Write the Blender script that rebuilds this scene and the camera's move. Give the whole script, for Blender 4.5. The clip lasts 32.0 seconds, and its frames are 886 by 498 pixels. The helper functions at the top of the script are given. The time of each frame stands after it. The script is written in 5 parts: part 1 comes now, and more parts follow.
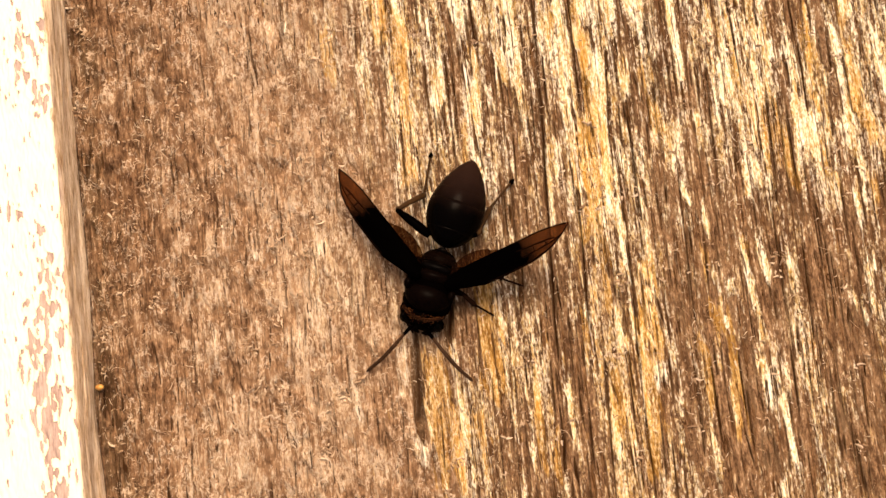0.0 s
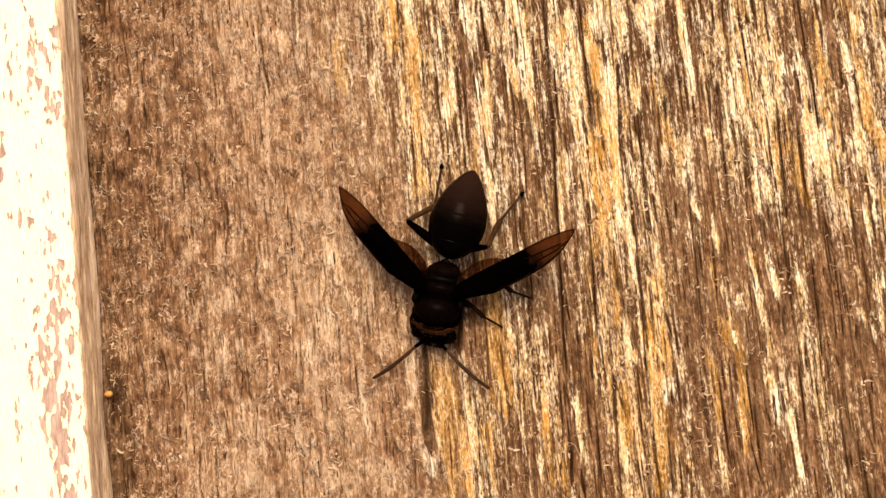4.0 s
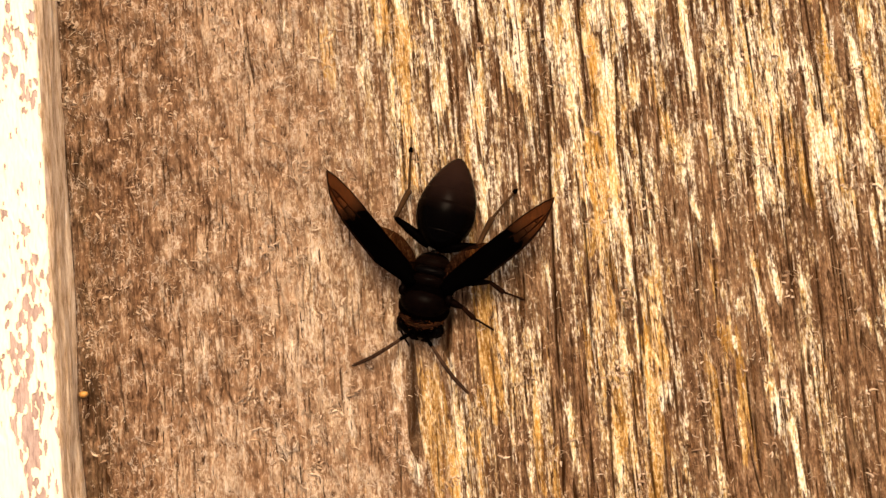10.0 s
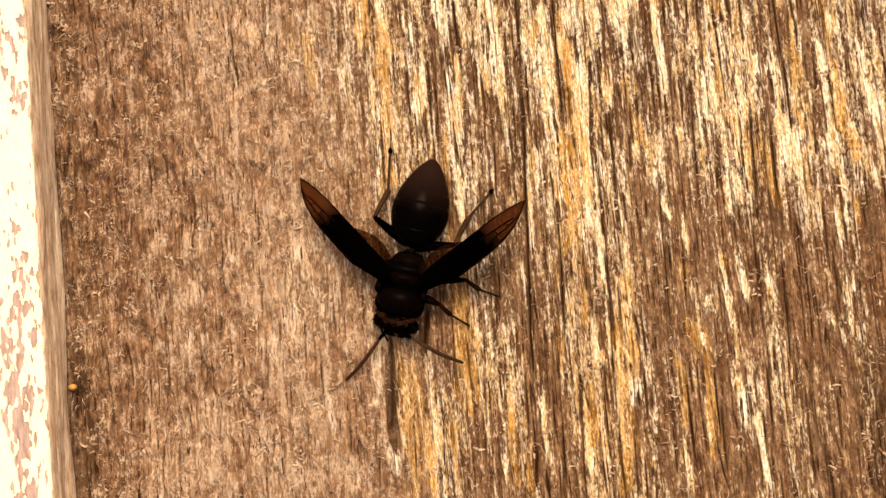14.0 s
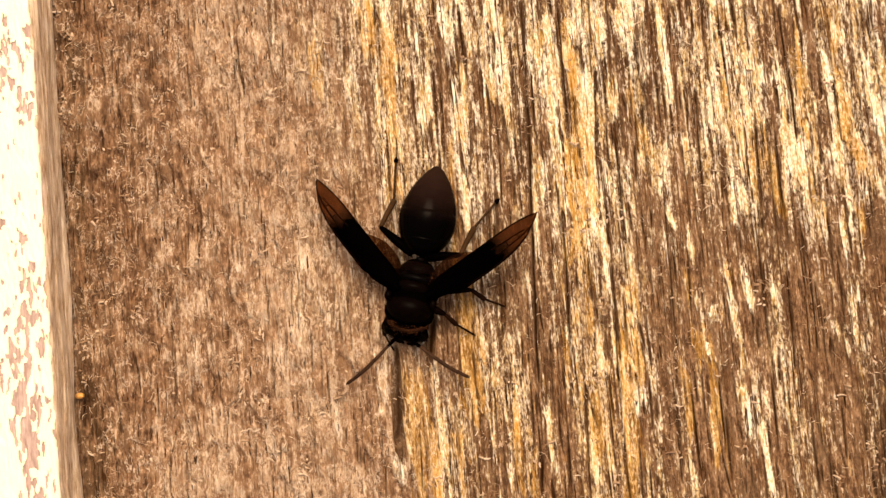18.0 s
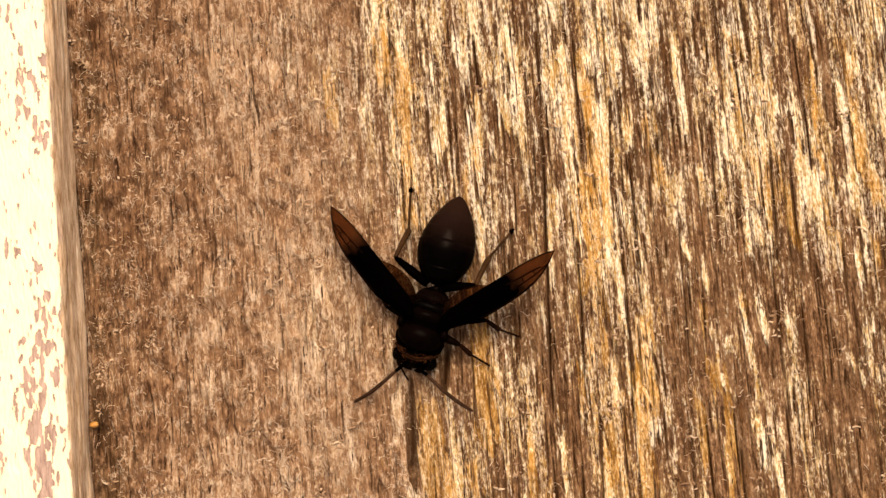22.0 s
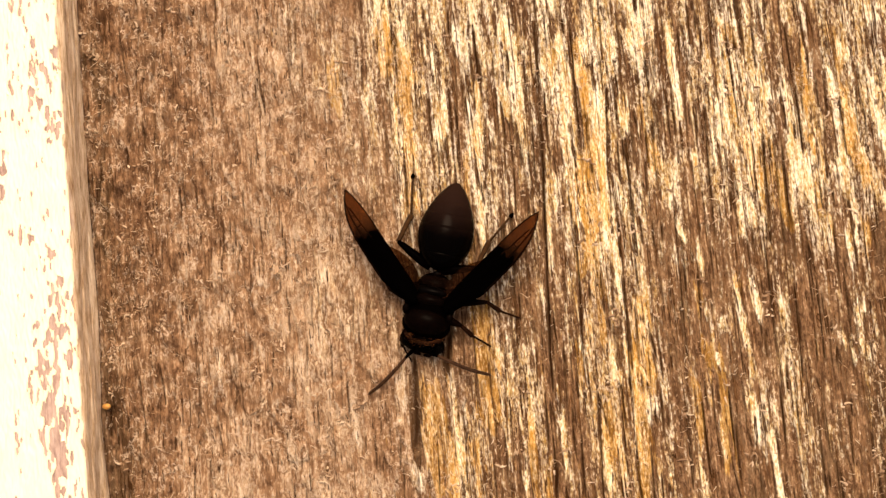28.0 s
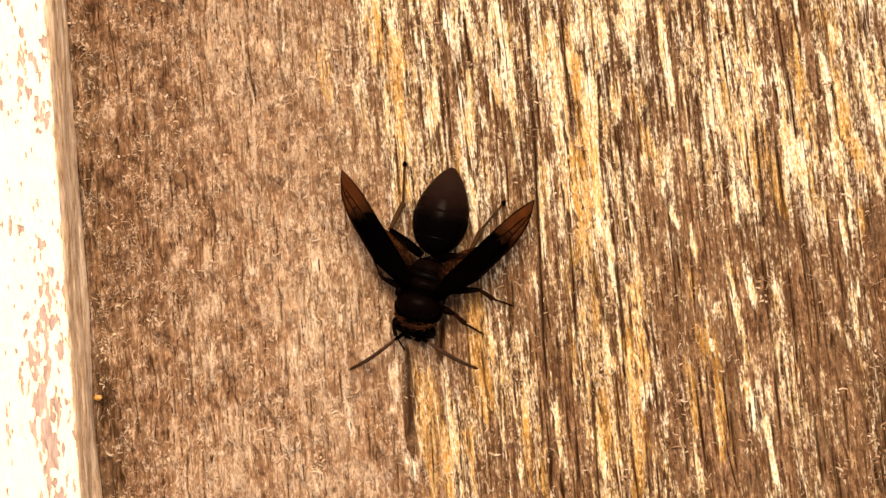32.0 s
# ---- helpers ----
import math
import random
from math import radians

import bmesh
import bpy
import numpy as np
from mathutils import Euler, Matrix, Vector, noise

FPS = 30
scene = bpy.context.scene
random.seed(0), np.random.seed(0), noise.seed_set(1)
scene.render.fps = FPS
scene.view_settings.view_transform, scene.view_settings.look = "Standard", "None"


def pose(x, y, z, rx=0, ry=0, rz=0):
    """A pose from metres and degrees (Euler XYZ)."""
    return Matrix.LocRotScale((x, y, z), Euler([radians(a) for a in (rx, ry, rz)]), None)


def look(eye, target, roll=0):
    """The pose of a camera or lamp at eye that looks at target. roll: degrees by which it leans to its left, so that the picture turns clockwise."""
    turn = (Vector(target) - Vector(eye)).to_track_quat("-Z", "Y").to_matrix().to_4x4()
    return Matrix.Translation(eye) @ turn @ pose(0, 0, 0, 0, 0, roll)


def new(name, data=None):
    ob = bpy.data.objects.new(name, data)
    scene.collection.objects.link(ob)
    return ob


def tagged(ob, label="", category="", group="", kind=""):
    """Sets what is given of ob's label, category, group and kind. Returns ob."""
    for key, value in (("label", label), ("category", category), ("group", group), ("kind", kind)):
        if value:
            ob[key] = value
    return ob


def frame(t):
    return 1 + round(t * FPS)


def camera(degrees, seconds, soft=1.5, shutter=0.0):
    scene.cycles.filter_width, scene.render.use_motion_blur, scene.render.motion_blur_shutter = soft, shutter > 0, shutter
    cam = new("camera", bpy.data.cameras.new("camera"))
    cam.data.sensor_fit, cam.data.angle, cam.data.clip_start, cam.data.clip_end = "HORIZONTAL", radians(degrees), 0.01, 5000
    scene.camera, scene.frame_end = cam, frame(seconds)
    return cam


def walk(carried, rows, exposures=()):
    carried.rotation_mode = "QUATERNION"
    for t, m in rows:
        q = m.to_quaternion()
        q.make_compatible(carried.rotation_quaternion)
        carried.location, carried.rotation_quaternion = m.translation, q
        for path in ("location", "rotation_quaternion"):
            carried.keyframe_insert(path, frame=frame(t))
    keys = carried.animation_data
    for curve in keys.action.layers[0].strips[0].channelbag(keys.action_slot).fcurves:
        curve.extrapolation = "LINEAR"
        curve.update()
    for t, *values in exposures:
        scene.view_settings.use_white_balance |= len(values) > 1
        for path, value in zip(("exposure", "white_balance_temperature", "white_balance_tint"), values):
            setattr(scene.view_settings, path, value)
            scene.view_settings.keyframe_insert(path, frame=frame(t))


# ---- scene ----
cam = camera(34, 32.0, soft=1.4)
# The camera's way: seconds, millimetres, degrees.
PATH = [
    (0, 15.07, -27.43, 191.82, 7.209, 6.001, -6.624),
    (0.5, 15.19, -26.05, 192.30, 6.980, 5.978, -6.711),
    (1, 15.66, -25.92, 192.53, 6.862, 6.122, -6.752),
    (1.5, 15.25, -26.92, 192.73, 7.109, 6.068, -6.778),
    (2, 15.74, -25.59, 193.13, 6.656, 6.176, -6.801),
    (2.5, 15.26, -26.37, 193.32, 6.859, 6.051, -6.788),
    (4.5, 12.88, -24.35, 192.02, 6.974, 5.819, -5.599),
    (5, 11.23, -24.81, 190.65, 7.355, 5.773, -5.381),
    (5.5, 9.75, -23.99, 189.16, 7.317, 5.702, -5.226),
    (6, 8.95, -24.13, 187.30, 7.524, 5.794, -5.144),
    (6.5, 8.92, -24.09, 185.92, 7.583, 5.909, -5.123),
    (7, 9.71, -22.99, 185.88, 7.178, 5.762, -5.162),
    (7.5, 10.61, -24.12, 185.59, 7.439, 5.711, -5.160),
    (8, 11.14, -24.39, 185.54, 7.445, 5.860, -5.118),
    (8.5, 10.71, -24.64, 185.56, 7.461, 5.782, -5.148),
    (9, 11.41, -24.47, 185.57, 7.325, 5.945, -5.168),
    (9.5, 12.48, -24.67, 185.51, 7.297, 5.837, -5.239),
    (10, 14.67, -24.47, 185.21, 7.135, 5.811, -5.301),
    (10.5, 17.17, -24.26, 185.63, 6.948, 5.777, -5.265),
    (11, 17.92, -22.87, 186.50, 6.535, 5.674, -5.334),
    (11.5, 18.39, -23.76, 187.13, 6.838, 5.884, -5.190),
    (12, 18.05, -23.51, 188.02, 6.751, 5.819, -5.188),
    (12.5, 18.11, -23.93, 188.81, 6.804, 5.861, -5.187),
    (13, 18.15, -23.83, 189.63, 6.698, 5.848, -5.174),
    (13.5, 18.58, -23.77, 190.21, 6.605, 5.941, -5.172),
    (14, 18.84, -22.83, 190.76, 6.270, 5.943, -5.173),
    (14.5, 19.18, -23.09, 190.91, 6.318, 6.019, -5.139),
    (16.5, 18.57, -22.24, 191.31, 6.070, 5.816, -5.200),
    (17, 18.70, -21.60, 191.45, 5.971, 5.890, -5.197),
    (17.5, 19.25, -20.42, 191.55, 5.744, 6.112, -5.185),
    (18, 18.74, -19.52, 191.72, 5.653, 6.024, -5.176),
    (18.5, 18.34, -18.94, 191.86, 5.653, 5.980, -5.132),
    (19, 18.34, -17.43, 191.92, 5.372, 6.028, -5.136),
    (19.5, 18.42, -17.19, 192.00, 5.461, 6.132, -5.112),
    (20, 17.91, -17.86, 192.09, 5.838, 6.091, -5.070),
    (20.5, 17.34, -16.21, 192.31, 5.516, 5.965, -5.090),
    (21, 17.72, -17.42, 192.13, 6.023, 6.174, -5.051),
    (21.5, 17.05, -17.39, 192.26, 6.179, 6.015, -5.041),
    (22, 17.57, -16.52, 192.22, 5.990, 6.153, -5.040),
    (22.5, 19.04, -22.84, 194.61, 5.581, 6.353, -4.938),
    (23, 19.02, -23.37, 195.78, 5.214, 6.302, -5.007),
    (23.5, 19.72, -22.31, 196.77, 5.366, 6.454, -5.084),
    (24, 19.38, -20.65, 197.27, 5.397, 6.385, -5.185),
    (24.5, 19.05, -20.34, 197.37, 5.719, 6.383, -5.256),
    (25, 19.28, -19.74, 197.35, 5.833, 6.534, -5.312),
    (25.5, 18.94, -18.92, 197.43, 5.784, 6.509, -5.356),
    (27.5, 18.44, -19.02, 197.35, 5.881, 6.433, -5.361),
    (28, 18.55, -19.19, 197.18, 5.917, 6.453, -5.373),
    (28.5, 18.32, -19.18, 196.89, 5.931, 6.383, -5.413),
    (29, 18.45, -19.44, 196.69, 5.971, 6.362, -5.485),
    (29.5, 18.93, -19.29, 196.52, 5.881, 6.415, -5.580),
    (30, 19.59, -19.61, 196.15, 5.882, 6.538, -5.659),
    (30.5, 19.02, -20.10, 196.14, 5.807, 6.325, -5.737),
    (31, 18.96, -21.46, 196.00, 5.895, 6.324, -5.747),
    (31.5, 18.84, -21.54, 195.96, 5.782, 6.313, -5.739),
    (32, 18.71, -20.89, 196.04, 5.916, 6.317, -5.752),
]
walk(cam, [(t, pose(x / 1000, y / 1000, z / 1000, a, b, c)) for t, x, y, z, a, b, c in PATH],
     exposures=[(t, e, 9400, 20) for t, e in (
         (0, 1.02), (2, 0.93), (5, 0.87), (6, 0.66), (7, 0.63), (8, 0.92), (9, 0.64), (10, 0.92), (11, 1.0), (12, 0.85), (13, 0.94),
         (14, 0.86), (17, 0.89), (18, 0.9), (19, 0.72), (20, 0.95), (21, 0.97), (22, 0.73), (23, 0.95), (24, 1.02), (25, 0.84),
         (28, 0.88), (29, 1.02), (30, 0.97), (32, 1.0))])

# ---- light: bright overcast daylight ----
world = bpy.data.worlds.new("sky")
scene.world = world
world.use_nodes = True
wn = world.node_tree
sky = wn.nodes.new("ShaderNodeTexSky")
sky.sky_type, sky.sun_disc = "NISHITA", False
sky.sun_elevation, sky.sun_rotation = radians(67), radians(15)
sky.air_density, sky.dust_density, sky.ozone_density = 1.0, 6.0, 0.5
wn.links.new(sky.outputs["Color"], wn.nodes["Background"].inputs["Color"])
wn.nodes["Background"].inputs["Strength"].default_value = 0.100
sun = new("sun", bpy.data.lights.new("sun", "SUN"))
sun.data.energy, sun.data.angle, sun.data.color = 1.6, radians(28), (1.0, 0.95, 0.86)
sun.matrix_world = look((0.10, 0.37, 0.92), (0, 0, 0))

MM = 0.001


# ---- materials ----
class Mat:
    """A node material with short ways to add and join nodes."""

    def __init__(self, name, rough=0.6):
        self.m = bpy.data.materials.new(name)
        self.m.use_nodes = True
        self.t = self.m.node_tree
        self.b = self.t.nodes["Principled BSDF"]
        self.b.inputs["Roughness"].default_value = rough

    def n(self, kind, **values):
        node = self.t.nodes.new(kind)
        for key, value in values.items():
            node.inputs[key.replace("_", " ")].default_value = value
        return node

    def j(self, a, b):
        self.t.links.new(a, b)

    def coord(self, sx=1.0, sy=1.0, sz=1.0, turn=(0, 0, 0)):
        c = self.t.nodes.new("ShaderNodeTexCoord")
        m = self.n("ShaderNodeMapping")
        m.inputs["Scale"].default_value = (sx * 1000, sy * 1000, sz * 1000)
        m.inputs["Rotation"].default_value = turn
        self.j(c.outputs["Object"], m.inputs["Vector"])
        return m.outputs["Vector"]

    def noise(self, vec, scale, detail=3.0, rough=0.6):
        q = self.n("ShaderNodeTexNoise", Scale=scale, Detail=detail, Roughness=rough)
        self.j(vec, q.inputs["Vector"])
        return q.outputs["Fac"]

    def sliver(self, sx, sy, warp, off=0.0):
        """A random tone for each crisp, ragged splinter of about 1/sx by 1/sy millimetres."""
        v = self.coord(sx, sy, 1)
        q = self.n("ShaderNodeTexNoise", Scale=1.3, Detail=3.0, Roughness=0.65)
        self.j(v, q.inputs["Vector"])
        d = self.t.nodes.new("ShaderNodeVectorMath")
        d.operation = "MULTIPLY_ADD"
        self.j(q.outputs["Color"], d.inputs[0])
        d.inputs[1].default_value = (warp, warp, 0)
        self.j(v, d.inputs[2])
        p = self.t.nodes.new("ShaderNodeVectorMath")
        p.operation = "ADD"
        self.j(d.outputs[0], p.inputs[0])
        p.inputs[1].default_value = (off, off * 1.7, off)
        w = self.n("ShaderNodeTexVoronoi", Scale=1.0)
        self.j(p.outputs[0], w.inputs["Vector"])
        x = self.t.nodes.new("ShaderNodeSeparateColor")
        self.j(w.outputs["Color"], x.inputs[0])
        return x.outputs[0]

    def ramp(self, fac, *stops):
        r = self.t.nodes.new("ShaderNodeValToRGB")
        e = r.color_ramp.elements
        while len(e) < len(stops):
            e.new(0.5)
        for s, (p, c) in zip(e, stops):
            s.position = p
            s.color = (*c, 1) if len(c) == 3 else c
        self.j(fac, r.inputs["Fac"])
        return r.outputs["Color"]

    def mix(self, fac, a, b, kind="MIX"):
        x = self.t.nodes.new("ShaderNodeMix")
        x.data_type, x.blend_type = "RGBA", kind
        for v, s in ((fac, 0), (a, 6), (b, 7)):
            if isinstance(v, (int, float)):
                x.inputs[s].default_value = v
            elif isinstance(v, tuple):
                x.inputs[s].default_value = (*v, 1)
            else:
                self.j(v, x.inputs[s])
        return x.outputs[2]

    def math(self, kind, a, b=0.0, clamp=False):
        x = self.t.nodes.new("ShaderNodeMath")
        x.operation, x.use_clamp = kind, clamp
        for v, s in ((a, 0), (b, 1)):
            if isinstance(v, (int, float)):
                x.inputs[s].default_value = v
            else:
                self.j(v, x.inputs[s])
        return x.outputs[0]

    def attr(self, name):
        a = self.t.nodes.new("ShaderNodeAttribute")
        a.attribute_name = name
        return a.outputs["Fac"]

    def bump(self, height, strength, dist):
        b = self.n("ShaderNodeBump", Strength=strength, Distance=dist)
        self.j(height, b.inputs["Height"])
        self.j(b.outputs["Normal"], self.b.inputs["Normal"])

    def color(self, c):
        if isinstance(c, tuple):
            self.b.inputs["Base Color"].default_value = (*c, 1)
        else:
            self.j(c, self.b.inputs["Base Color"])


def wood_material():
    """Weathered softwood: brown body, frayed bleached skin left in flakes, amber wood, dark splits."""
    m = Mat("weathered_wood", 0.85)
    fray = m.noise(m.coord(1, 0.085, 1), 2.15, 5, 0.56)
    chip = m.noise(m.coord(1, 0.32, 1), 4.6, 4, 0.65)
    tint = m.noise(m.coord(1, 0.12, 1), 1.1, 3)
    spot = m.noise(m.coord(1, 0.5, 1), 1.5, 5, 0.65)
    blot = m.noise(m.coord(1, 0.5, 1), 0.20, 3)
    line = m.noise(m.coord(1, 0.045, 1), 1.9, 3, 0.55)

    def plus(first, *terms):
        f = first
        for v, k in terms:
            f = m.math("ADD", f, m.math("MULTIPLY", m.math("SUBTRACT", v, 0.5), k))
        return f

    def cut(value, lo, hi):
        r = m.n("ShaderNodeMapRange")
        r.inputs["From Min"].default_value, r.inputs["From Max"].default_value = lo, hi
        m.j(value, r.inputs["Value"])
        return r.outputs["Result"]

    ridged = m.attr("ridged")
    felt = m.noise(m.coord(1, 0.045, 1), 2.2, 5, 0.6)
    tuft = m.noise(m.coord(1, 0.6, 1), 0.75, 4, 0.6)
    crack = m.math("ABSOLUTE", m.math("SUBTRACT", m.noise(m.coord(1, 0.018, 1), 0.9, 2, 0.5), 0.5))
    curl = m.math("ABSOLUTE", m.math("SUBTRACT", m.noise(m.coord(1, 0.75, 1), 0.85, 3, 0.55), 0.5))
    patch = m.noise(m.coord(1, 0.7, 1), 0.33, 3, 0.6)
    sliver = m.sliver(2.3, 0.36, 1.1)
    speck = m.sliver(5.0, 2.2, 0.9, 5.0)
    rough = plus(m.attr("base_tone"), (fray, 1.2), (chip, 0.7), (spot, 0.9), (sliver, 0.22), (speck, 0.16))
    even = plus(m.attr("base_tone"), (felt, 1.0), (tuft, 0.75), (patch, 0.65), (spot, 0.45), (chip, 0.45), (sliver, 0.16), (speck, 0.16))
    grain = m.mix(ridged, even, rough)
    gold_f = cut(plus(m.attr("amber"), (fray, 1.5), (spot, 0.8), (tint, 1.6)), 0.30, 0.80)
    body = m.ramp(grain, (0.20, (0.080, 0.039, 0.0190)), (0.43, (0.195, 0.106, 0.0545)), (0.60, (0.305, 0.178, 0.096)), (0.80, (0.540, 0.375, 0.230)))
    body = m.mix(1.0, body, m.mix(ridged, (0.97, 0.985, 1.08), (1.06, 1.10, 1.18)), "MULTIPLY")
    deep = m.ramp(grain, (0.25, (0.062, 0.0330, 0.0170)), (0.75, (0.180, 0.110, 0.063)))
    skin = m.ramp(plus(0.5, (tint, 1.6), (chip, 1.8)), (0.16, (0.50, 0.29, 0.085)), (0.34, (0.61, 0.44, 0.235)), (0.54, (0.80, 0.68, 0.465)), (0.72, (0.96, 0.90, 0.75)))
    felted = m.ramp(plus(0.5, (tint, 1.6), (chip, 1.8)), (0.2, (0.44, 0.295, 0.18)), (0.5, (0.64, 0.485, 0.345)), (0.8, (0.88, 0.77, 0.63)))
    gold = m.ramp(grain, (0.25, (0.24, 0.115, 0.03)), (0.5, (0.46, 0.255, 0.085)), (0.75, (0.68, 0.47, 0.21)))
    sunny = m.ramp(plus(0.5, (tint, 1.6), (chip, 1.8)), (0.2, (0.50, 0.25, 0.055)), (0.5, (0.70, 0.44, 0.185)), (0.82, (0.90, 0.75, 0.52)))
    c = m.mix(cut(plus(m.attr("stain_shade"), (fray, 2.2), (blot, 1.0)), 0.25, 0.75), body, deep)
    c = m.mix(gold_f, c, gold)
    flake = cut(plus(m.attr("pale"), (m.mix(ridged, felt, fray), 1.15), (m.mix(ridged, patch, fray), 0.7), (chip, 0.85), (spot, 0.7), (sliver, 0.20), (speck, 0.36)), 0.34, 0.82)
    c = m.mix(m.math("MULTIPLY", flake, m.math("ADD", 0.68, m.math("MULTIPLY", ridged, 0.32))), c, m.mix(ridged, felted, m.mix(gold_f, skin, sunny)))
    c = m.mix(m.math("MULTIPLY", cut(line, 0.41, 0.375), m.math("MULTIPLY", ridged, 0.65)), c, (0.190, 0.095, 0.044))
    c = m.mix(m.math("MULTIPLY", cut(line, 0.365, 0.325), m.math("MULTIPLY", ridged, 0.8)), c, (0.060, 0.026, 0.011))
    even_f = m.math("SUBTRACT", 1.0, ridged)
    # curled fibre lines, their lit rims painted on as a pale colour
    torn = m.math("MULTIPLY", m.math("MULTIPLY", cut(curl, 0.035, 0.006), cut(plus(patch, (chip, 0.5)), 0.47, 0.57)), even_f)
    c = m.mix(m.math("MULTIPLY", torn, 0.7), c, (0.72, 0.58, 0.45))
    tick = m.math("ABSOLUTE", m.math("SUBTRACT", m.noise(m.coord(1, 0.03, 1), 1.7, 2, 0.5), 0.5))
    slit = m.math("MULTIPLY", ridged, m.math("MAXIMUM", m.math("MULTIPLY", cut(crack, 0.013, 0.005), cut(plus(tint, (patch, 0.6)), 0.50, 0.56)),
                  m.math("MULTIPLY", cut(tick, 0.013, 0.005), cut(plus(tuft, (spot, 0.7)), 0.58, 0.65))))
    brown = m.math("MAXIMUM", m.math("MULTIPLY", cut(crack, 0.040, 0.014), cut(plus(tint, (patch, 0.6)), 0.49, 0.55)),
                   m.math("MULTIPLY", cut(tick, 0.036, 0.013), cut(plus(tuft, (spot, 0.7)), 0.57, 0.64)))
    c = m.mix(m.math("MULTIPLY", brown, m.math("MULTIPLY", ridged, 0.7)), c, (0.170, 0.080, 0.034))
    c = m.mix(m.math("MULTIPLY", slit, 0.9), c, (0.045, 0.018, 0.007))
    nick = m.math("MULTIPLY", even_f, m.math("MAXIMUM", cut(m.noise(m.coord(1, 0.055, 1), 3.4, 2, 0.5), 0.355, 0.30), cut(m.noise(m.coord(1, 0.05, 1), 1.9, 2, 0.5), 0.32, 0.28)))
    c = m.mix(m.math("MULTIPLY", nick, 0.95), c, (0.040, 0.0175, 0.0075))
    c = m.mix(m.attr("groove"), c, (0.026, 0.0095, 0.0035))
    m.color(c)
    height = m.math("ADD", m.math("ADD", m.math("MULTIPLY", flake, 0.4), grain), m.math("MULTIPLY", torn, 0.25))
    height = m.math("SUBTRACT", m.math("ADD", height, m.math("MULTIPLY", m.math("ADD", sliver, speck), 0.12)), m.math("MULTIPLY", m.math("ADD", slit, nick), 0.5))
    m.bump(height, 1.0, 0.00036)
    m.b.inputs["IOR"].default_value = 1.0
    return m.m


def bare_material():
    """Bare wood of the batten: pinkish under the lost paint, raw tan on the sawn side."""
    m = Mat("bare_batten_wood", 0.8)
    fine = m.noise(m.coord(1, 0.17, 0.9), 2.0, 5, 0.7)
    raw = m.ramp(fine, (0.28, (0.30, 0.165, 0.085)), (0.44, (0.60, 0.42, 0.265)), (0.57, (0.80, 0.63, 0.45)), (0.72, (0.90, 0.79, 0.64)))
    pink = m.ramp(fine, (0.3, (0.23, 0.15, 0.13)), (0.7, (0.52, 0.405, 0.36)))
    m.color(m.mix(m.attr("side"), pink, raw))
    m.bump(fine, 0.9, 0.0002)
    m.b.inputs["IOR"].default_value = 1.0
    return m.m


def paint_material():
    m = Mat("old_white_paint", 0.55)
    f = m.noise(m.coord(1, 0.5, 1), 0.5, 4)
    m.color(m.ramp(f, (0.3, (0.76, 0.72, 0.53)), (0.7, (0.84, 0.80, 0.61))))
    m.bump(m.noise(m.coord(1, 0.3, 1), 2.5, 4), 0.5, 0.0001)
    return m.m


def chitin(name, color, rough=0.4, sheen=0.25, bumpy=0.25, spec=1.12):
    m = Mat(name, rough)
    f = m.noise(m.coord(), 9.0, 3)
    g = m.noise(m.coord(), 0.9, 3)
    lo = tuple(v * 0.6 for v in color)
    hi = tuple(v * 1.5 for v in color)
    m.color(m.ramp(g, (0.3, lo), (0.7, hi)))
    m.b.inputs["IOR"].default_value = spec
    m.b.inputs["Sheen Weight"].default_value = sheen
    m.b.inputs["Sheen Roughness"].default_value = 0.45
    m.b.inputs["Sheen Tint"].default_value = (0.55, 0.42, 0.32, 1)
    m.bump(f, bumpy, 0.00006)
    return m.m


def tergite_material():
    """Velvety black in front, turning to a dusky brown-black with the rear's sheen painted in towards the tip, banded
    at the segments.
    """
    m = Mat("dusky_sheen_chitin", 0.17)
    c = m.t.nodes.new("ShaderNodeTexCoord")
    s = m.t.nodes.new("ShaderNodeSeparateXYZ")
    m.j(c.outputs["Object"], s.inputs[0])
    wav = m.math("MULTIPLY", m.math("SUBTRACT", m.noise(m.coord(), 0.6, 3), 0.5), 0.0025)
    x = m.math("MULTIPLY", m.math("ADD", s.outputs[0], wav), 77.0)
    # the lighter rear stops hold brown chitin and its sheen as plain colour
    m.color(m.ramp(x, (0.40, (0.0007, 0.0004, 0.0003)), (0.56, (0.0050, 0.0023, 0.0016)), (0.74, (0.0120, 0.0056, 0.0040)), (0.95, (0.0165, 0.0078, 0.0054))))
    m.b.inputs["IOR"].default_value = 1.065
    m.bump(m.noise(m.coord(), 8.0, 3), 0.12, 0.00004)
    return m.m


